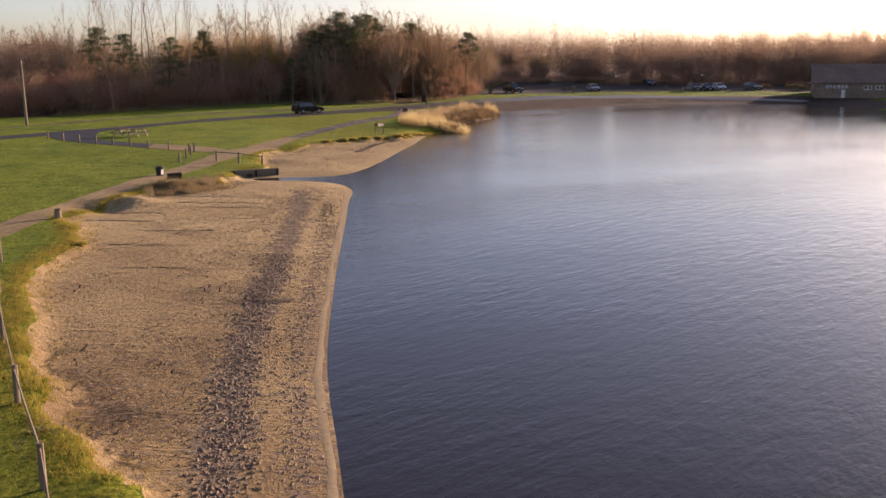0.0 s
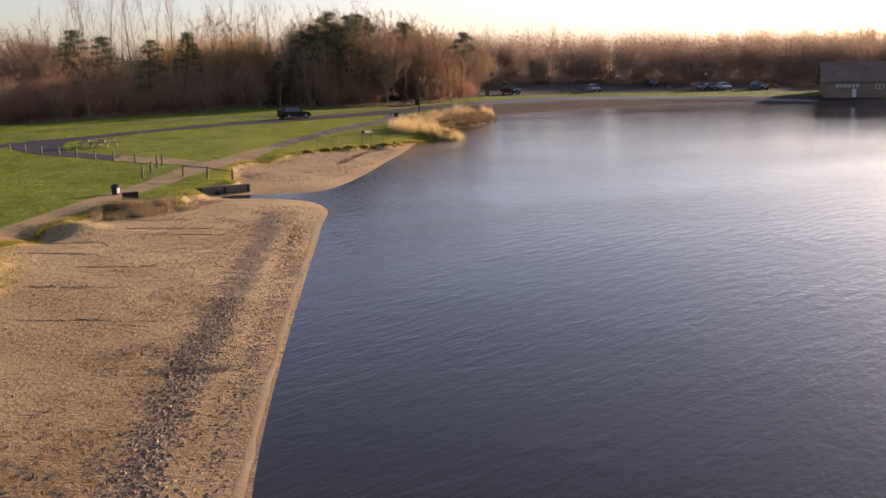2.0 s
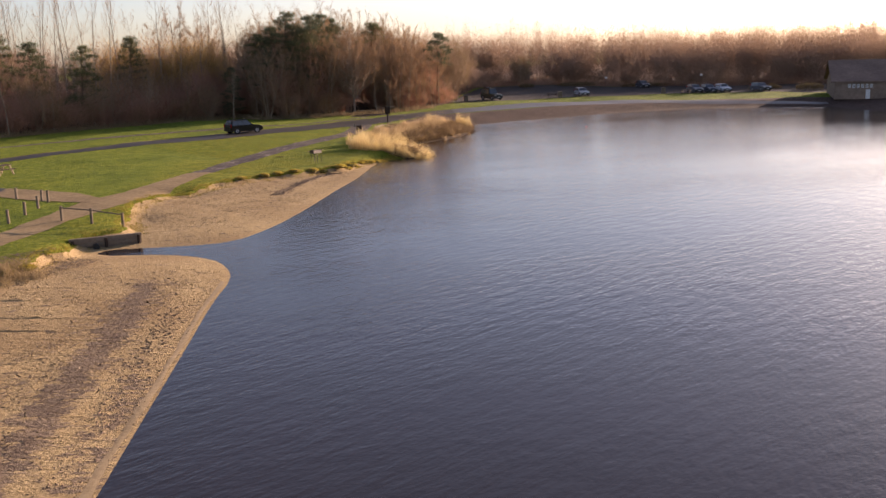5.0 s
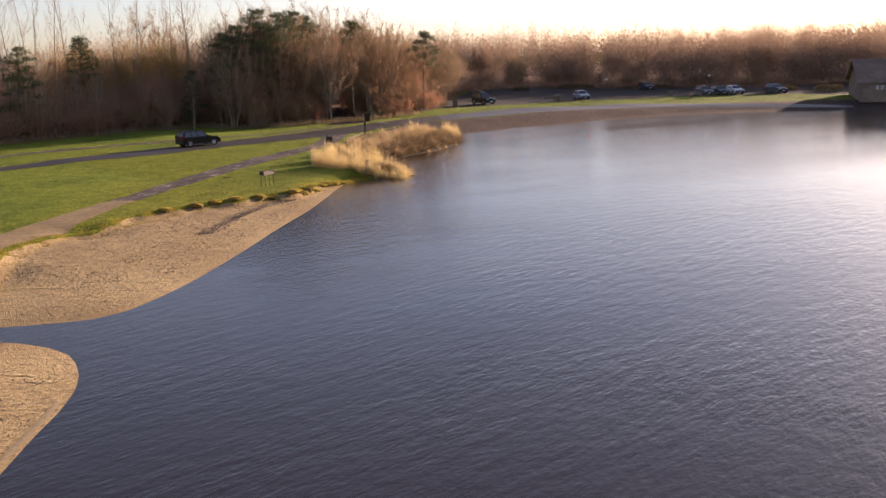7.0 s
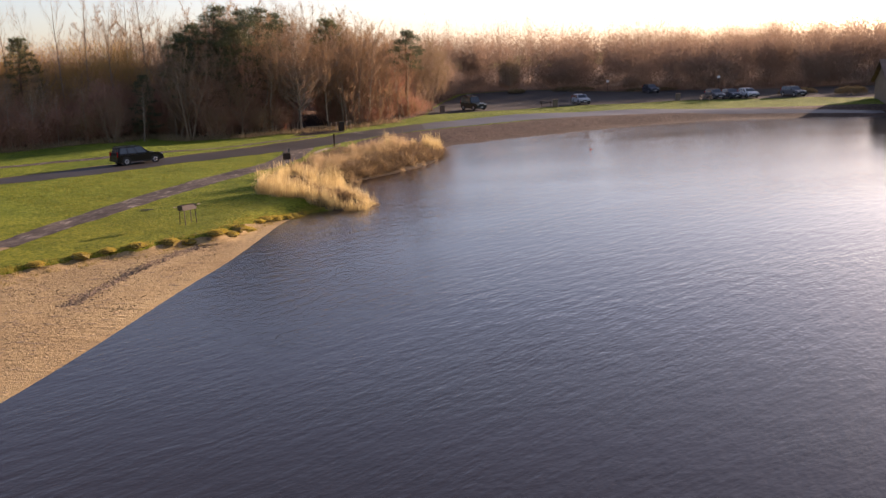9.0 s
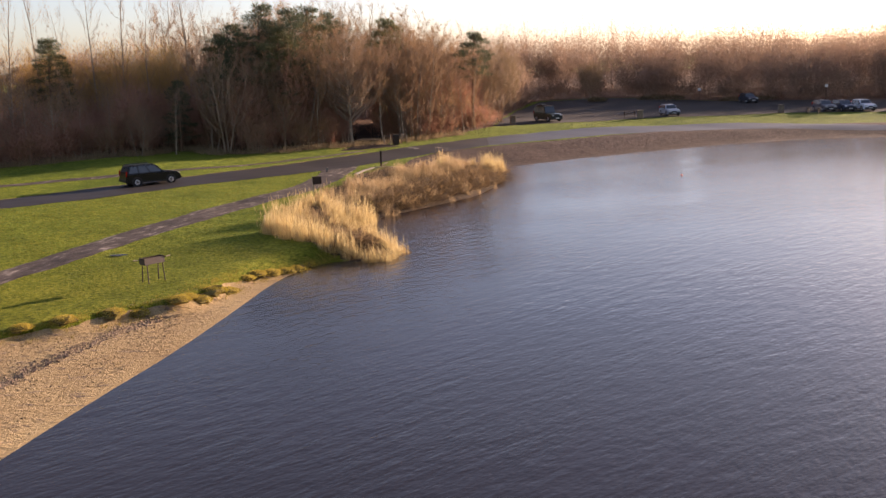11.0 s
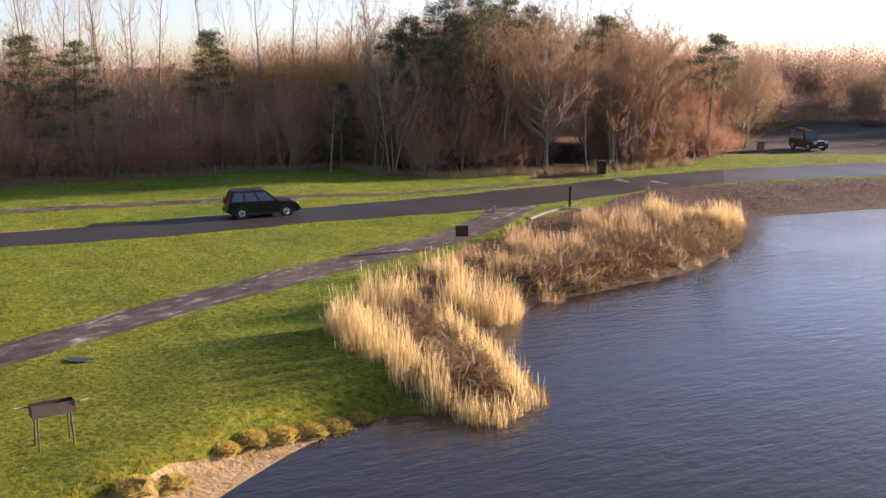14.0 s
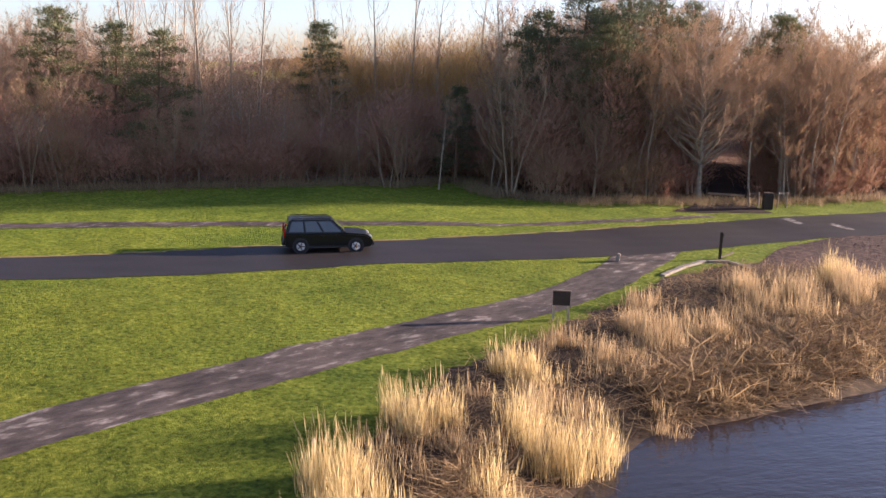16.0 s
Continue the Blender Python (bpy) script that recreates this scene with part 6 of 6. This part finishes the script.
def picnic_table(x, y, turn, mat, label):
    e = empty("picnic_table", pose(x, y, ground_z(x, y) + 0.01, 0, 0, turn), label, "table", "picnic tables")
    for i in range(5):
        part("top_plank", box(bmesh.new(), (1.8, 0.135, 0.04), (0, (i - 2) * 0.15, 0.74), (0, 0, 0), 0.006), DARKWOOD, e)
    for s in (-1, 1):
        for k in range(2):
            part("bench_plank", box(bmesh.new(), (1.8, 0.13, 0.04), (0, s * (0.64 + k * 0.145), 0.44), (0, 0, 0), 0.006), DARKWOOD, e)
        part("crossbeam", box(bmesh.new(), (0.06, 1.56, 0.09), (s * 0.62, 0, 0.375)), mat, e)
        part("top_beam", box(bmesh.new(), (0.06, 0.72, 0.08), (s * 0.62, 0, 0.68)), mat, e)
        for q in (-1, 1):
            bm = bmesh.new()
            box(bm, (0.07, 0.13, 0.86), (s * 0.67, q * 0.46, 0.36), (q * 27, 0, 0))
            part("leg", bm, mat, e)


picnic_table(-39.18, 34.58, 72, PALEWOOD, "picnic table with dark top and pale legs on meadow")
picnic_table(-37.6, 34.57, 66, PALEWOOD, "picnic table with dark top and pale legs on meadow")
picnic_table(22.9, 126.6, -10, DARKWOOD, "dark wooden picnic table beside the car park")
picnic_table(46, 122.4, -30, DARKWOOD, "dark wooden picnic table above the lake shore")


def barbecue():
    x, y = -12.86, 37.82
    e = empty("barbecue", pose(x, y, ground_z(x, y), 0, 0, 50), "rusty steel trough barbecue on four legs in grass", "barbecue")
    bm = bmesh.new()
    for s in (-1, 1):
        box(bm, (0.96, 0.015, 0.27), (0, s * 0.19, 0.93), (s * 14, 0, 0))
        box(bm, (0.015, 0.40, 0.27), (s * 0.475, 0, 0.93))
    box(bm, (0.94, 0.32, 0.015), (0, 0, 0.80))
    part("trough", bm, STEEL, e)
    for s in (-1, 1):
        for q in (-1, 1):
            part("leg", rod(bmesh.new(), (s * 0.39, q * 0.25, -0.1), (s * 0.37, q * 0.18, 0.86), 0.022, sides=6), STEEL, e)
        h = part("carry_bar", rod(bmesh.new(), (s * 0.41, -0.12 * s, 1.0), (s * 0.70, -0.12 * s, 1.01), 0.014, sides=6), STEEL, e)
        part("grip", rod(bmesh.new(), (s * 0.60, -0.12 * s, 1.005), (s * 0.80, -0.12 * s, 1.012), 0.026, sides=8), PALEWOOD, h, "pale wooden grip")
    part("grate", box(bmesh.new(), (0.9, 0.36, 0.012), (0, 0, 0.99)), STEEL, e)


barbecue()


def notice_board():
    x, y = -10.0, 64.8
    e = empty("notice_board", pose(x, y, ground_z(x, y), 0, 0, 22), "dark wooden notice board on two pale posts", "sign")
    for k in (-1, 1):
        part("post", box(bmesh.new(), (0.08, 0.08, 1.45), (k * 0.27, 0.03, 0.43), (0, 0, 0), 0.008), PALEWOOD, e)
    part("board", box(bmesh.new(), (0.64, 0.06, 0.52), (0, -0.05, 0.86), (-3, 0, 0), 0.008), DARKWOOD, e)
    part("frame", box(bmesh.new(), (0.70, 0.12, 0.035), (0, -0.02, 1.15), (-3, 0, 0), 0.008), WOOD, e)


notice_board()


def bollard_post():
    x, y = -6.76, 79.89
    e = empty("marker_post", pose(x, y, ground_z(x, y), 0, 0, 20), "dark wooden marker post with a small plate", "post")
    part("post", box(bmesh.new(), (0.13, 0.13, 1.55), (0, 0, 0.6), (0, 0, 0), 0.02), DARKWOOD, e)
    part("plate", box(bmesh.new(), (0.02, 0.16, 0.2), (0.085, 0, 1.2), (0, 0, 0), 0.004), STEEL, e)
    part("stay", rod(bmesh.new(), (0.05, 0, 0.1), (0.75, 0.5, 0.28), 0.05, sides=6), WOOD, e)
    x, y = -10.92, 76
    e = empty("kerb_stub", pose(x, y, ground_z(x, y), 0, 0, 10), "small pale broken kerb end standing up", "kerb")
    part("stone", box(bmesh.new(), (0.18, 0.3, 0.5), (0, 0, 0.16), (0, 10, 0), 0.03), CONCRETE, e)


bollard_post()


def kerb_line(spots, label):
    e = empty("kerb", pose(*spots[0], ground_z(*spots[0])), label, "kerb", kind="structure")
    o = Vector((*spots[0], ground_z(*spots[0])))
    seg = np.array(spots, float)
    ln = np.r_[0, np.cumsum(np.hypot(*np.diff(seg, axis=0).T))]
    n = int(ln[-1] / 0.6)
    for i in range(n):
        t = (i + 0.5) * ln[-1] / n
        x, y = float(np.interp(t, ln, seg[:, 0])), float(np.interp(t, ln, seg[:, 1]))
        x2, y2 = float(np.interp(t + 0.1, ln, seg[:, 0])), float(np.interp(t + 0.1, ln, seg[:, 1]))
        part("kerbstone", box(bmesh.new(), (0.56, 0.26, 0.2), (x - o.x, y - o.y, ground_z(x, y) - o.z), (0, 0, math.degrees(math.atan2(y2 - y, x2 - x)) + random.uniform(-3, 3)), 0.02), CONCRETE, e)


kerb_line([(-8.35, 74.18), (-7.97, 76.72), (-7.37, 78.64), (-6.34, 79.28), (-5.09, 78.59)], "pale curved edging stones beside the reeds")


def barrier():
    e = empty("barrier", pose(-9.83, 100.49, ground_z(-9.83, 100.49), 0, 0, 14), "low weathered timber barrier across the wood path", "barrier")
    for s in (-1, 1):
        part("post", box(bmesh.new(), (0.14, 0.14, 1.1), (s * 1.35, 0, 0.35), (0, 0, 0), 0.02), DARKWOOD, e)
    part("rail", box(bmesh.new(), (2.7, 0.08, 0.12), (0, 0, 0.42), (0, 1, 0), 0.01), WOOD, e)


barrier()
post_fence("rail_fence", [(-8.01, 98.3), (-7.38, 98.34)], 1.05, 0.06, "short pale rail beside the wood path and bin")
post_fence("rail_fence", [(-6.21, 98.99), (-5.69, 99.6)], 1.1, 0.05, "narrow wooden trellis stand beside the bin")

pole = empty("telegraph_pole", pose(-54.13, 48.19, ground_z(-54.13, 48.19)), "tall weathered wooden pole by the meadow road", "pole")
part("shaft", rod(bmesh.new(), (0, 0, -0.4), (0, 0, 7.4), 0.17, 0.12, 12), WOOD, pole)
part("cap", rod(bmesh.new(), (0, 0, 7.38), (0, 0, 7.48), 0.15, 0.09, 12), STEEL, pole)

buoy = empty("buoy", pose(17.68, 73.05, 0.0), "small orange buoy floating on the lake", "buoy")
bm = bmesh.new()
bmesh.ops.create_uvsphere(bm, u_segments=16, v_segments=10, radius=0.085)
bmesh.ops.translate(bm, vec=(0, 0, 0.03), verts=bm.verts)
part("float", bm, ORANGE, buoy)
part("ring", rod(bmesh.new(), (0, 0, 0.105), (0, 0, 0.14), 0.025, 0.02, 10), STEEL, buoy)

stake = empty("stake", pose(-10.4, 48.93, ground_z(-10.4, 48.93)), "pale wooden stake at the reed bed", "post")
part("stake_post", rod(bmesh.new(), (0, 0, -0.2), (0.03, 0, 0.95), 0.05, 0.045, 8), PALEWOOD, stake)

pud = bmesh.new()
ring = [pud.verts.new((-16.54 + (0.40 + 0.10 * math.sin(3 * q)) * math.cos(q), 43.6 + (0.24 + 0.06 * math.sin(2 * q + 1)) * math.sin(q), ground_z(-16.54, 43.6) + 0.045)) for q in (k * math.pi / 14 for k in range(28))]
pud.faces.new(ring)
me = bpy.data.meshes.new("puddle")
pud.to_mesh(me)
pud.free()
me.materials.append(WATER)
tagged(new("puddle", me), "small puddle in the grass reflecting sky", "water", kind="structure")


def headwall():
    o = Vector((-22.53, 4.99, 0))
    e = empty("culvert_headwall", pose(o.x, o.y, 0, 0, 0, 22), "dark sleeper headwall above the stream outlet", "wall")
    for i in range(3):
        part("sleeper", box(bmesh.new(), (3.5, 0.24, 0.22), (1.7, 0.9 + 0.02 * i, 0.02 + 0.225 * i), (0, 0, 0), 0.02), WOOD, e)
    for px in (0.1, 1.7, 3.3):
        part("post", rod(bmesh.new(), (px, 0.72, -0.4), (px, 0.72, 0.52), 0.08, 0.08, 8), DARKWOOD, e)
    part("pipe", rod(bmesh.new(), (1.2, 0.45, 0.12), (1.2, 1.1, 0.12), 0.16, 0.16, 14), BLACK, e)


headwall()


def patch(name, corners, mat, label, category, lift=0.035):
    """A flat painted or worn patch that follows the ground."""
    v, f, n = [], [], 6
    a, b, c, d = (Vector((*p, 0)) for p in corners)
    for j in range(n + 1):
        for i in range(n + 1):
            p = a.lerp(b, i / n).lerp(d.lerp(c, i / n), j / n)
            v.append((p.x, p.y, ground_z(p.x, p.y) + lift))
    for j in range(n):
        for i in range(n):
            k = j * (n + 1) + i
            f.append([k, k + 1, k + n + 2, k + n + 1])
    return tagged(add_mesh(name, v, f, mat), label, category, kind="structure")


patch("road_marking", [(-5.42, 94.03), (-4.24, 92.52), (-3.98, 93), (-5.11, 94.64)], CREAM, "worn cream painted hump marking on road", "road marking")
patch("road_marking", [(-2.65, 93.37), (-1.35, 91.87), (-1.03, 92.3), (-2.33, 93.92)], CREAM, "worn cream painted hump marking on road", "road marking")
for k in range(9):
    x = 8 + k * 2.7
    patch("bay_line", [(x, 131.5), (x + 0.1, 131.5), (x + 1.7, 136.2), (x + 1.6, 136.2)], CREAM, "faded white parking bay line", "road marking")


def lamp_sign(x, y, tall, label):
    e = empty("sign_post", pose(x, y, ground_z(x, y)), label, "sign")
    part("pole", rod(bmesh.new(), (0, 0, -0.2), (0, 0, tall), 0.04, sides=8), STEEL, e)
    part("plate", box(bmesh.new(), (0.5, 0.03, 0.4), (0, -0.05, tall - 0.2), (0, 0, 0), 0.01), WHITE, e)


lamp_sign(58, 150, 2.6, "slim post with small white sign in car park")
lamp_sign(40, 158, 2.2, "slim post with small white sign by the hedge")


def hedge(x, y, rx, ry, h, seed, label):
    """A clipped low bush of many leaves over a few stems."""
    e = empty("low_bush", pose(x, y, ground_z(x, y)), label, "bush", "low bushes of the car park")
    g, w = Growth(seed), Growth(seed + 1)
    for _ in range(1500):
        q, u = g.rng.uniform(0, 6.28), g.rng.random() ** 0.4
        p = Vector((rx * u * math.cos(q), ry * u * math.sin(q), h * (0.1 + 0.9 * g.rng.random() ** 0.7) * math.sqrt(max(0.05, 1 - 0.75 * u * u))))
        g.ribbon(p, p + Vector((g.rng.uniform(-0.3, 0.3), g.rng.uniform(-0.3, 0.3), g.rng.uniform(0, 0.4))), 0.035)
    for _ in range(9):
        w.tube([Vector((w.rng.uniform(-rx, rx) * 0.5, w.rng.uniform(-ry, ry) * 0.5, -0.1)), Vector((w.rng.uniform(-rx, rx) * 0.7, w.rng.uniform(-ry, ry) * 0.7, h * 0.8))], [0.03, 0.012], 4)
    for n, me in (("stems", w.mesh("stems", BARK)), ("leaves", g.mesh("leaves", HEDGE))):
        o = new(n, me)
        o.parent = e


HEDGE = piecewise("hedge_leaves", [(0.13, 0.10, 0.05), (0.20, 0.15, 0.075)], fscale=2, thin=0.35)
hedge(62.5, 128, 3.2, 1.6, 1.1, 71, "low clipped evergreen bush beside the parked cars")
hedge(70, 126, 2.6, 1.5, 1.4, 72, "low clipped bush near the lake house")
hedge(48, 157, 5.0, 1.6, 0.7, 73, "low brown hedge behind the parked car")
hedge(34, 160, 4.0, 1.3, 0.9, 74, "low brown hedge across the car park")
hedge(23, 158, 1.6, 1.2, 0.7, 75, "low brown bush under the round tree")


# ---------------------------------------------------------------- tufts of turf fallen from the bank
def turf_clod(x, y, size, seed):
    r = random.Random(seed)
    e = empty("turf_clod", pose(x, y, ground_z(x, y), 0, 0, r.uniform(0, 360)), "slumped clod of turf on the beach", "turf", "turf clods along the bank")
    bm = bmesh.new()
    bmesh.ops.create_icosphere(bm, subdivisions=2, radius=size)
    for v in bm.verts:
        v.co *= 1 + 0.7 * noise.noise(v.co * 1.7 / size + Vector((seed, 0, 0)))
        v.co.z = v.co.z * 0.38 + size * 0.02
    part("soil", bm, CLOD, e)
    g = Growth(seed)
    for _ in range(950):
        q, u = g.rng.uniform(0, 6.28), 1.15 * math.sqrt(g.rng.random())
        p = Vector((size * u * math.cos(q), size * u * math.sin(q), size * (0.0 + 0.40 * math.sqrt(max(0, 1 - u * u)))))
        g.ribbon(p, p + Vector((math.cos(q) * u * 0.7 + g.rng.uniform(-0.3, 0.3), math.sin(q) * u * 0.7 + g.rng.uniform(-0.3, 0.3), 0.55)) * 0.10, 0.008)
    o = tagged(new("grass", g.mesh("grass", TURF)), kind="stuff")
    o.parent = e


CLOD = surface("clod", [(0.3, (0.12, 0.085, 0.035)), (0.7, (0.26, 0.20, 0.06))], W, 6, 0.8, 0.95, 0.8, 0.05, 0.1)
TURF = piecewise("turf_blades", [(0.44, 0.35, 0.055), (0.58, 0.45, 0.09)], fscale=9, dark=0.6, thin=0.42)
rng = random.Random(77)
for i, (x, y, s) in enumerate([(-10.85, 34.57, 0.40), (-10.56, 35.1, 0.34), (-10.27, 35.74, 0.46), (-9.99, 36.57, 0.50), (-9.61, 37.52, 0.44), (-9.24, 39.27, 0.34), (-8.86, 40.01, 0.40), (-8.37, 40.67, 0.44), (-7.89, 41.32, 0.42), (-7.4, 41.97, 0.40), (-6.92, 42.63, 0.32), (-12.81, 32.97, 0.40), (-12.03, 33.65, 0.38), (-14.09, 31.64, 0.42), (-15.27, 30.71, 0.34),
                               (-17.64, 28.03, 0.36), (-23.81, -2.37, 0.4), (-22.84, -0.28, 0.36), (-25.54, -4.77, 0.36), (-24.87, -21.12, 0.32), (-16.26, 29.79, 0.4)]):
    turf_clod(x + rng.uniform(-0.1, 0.1), y + rng.uniform(-0.1, 0.1), s, 300 + i)
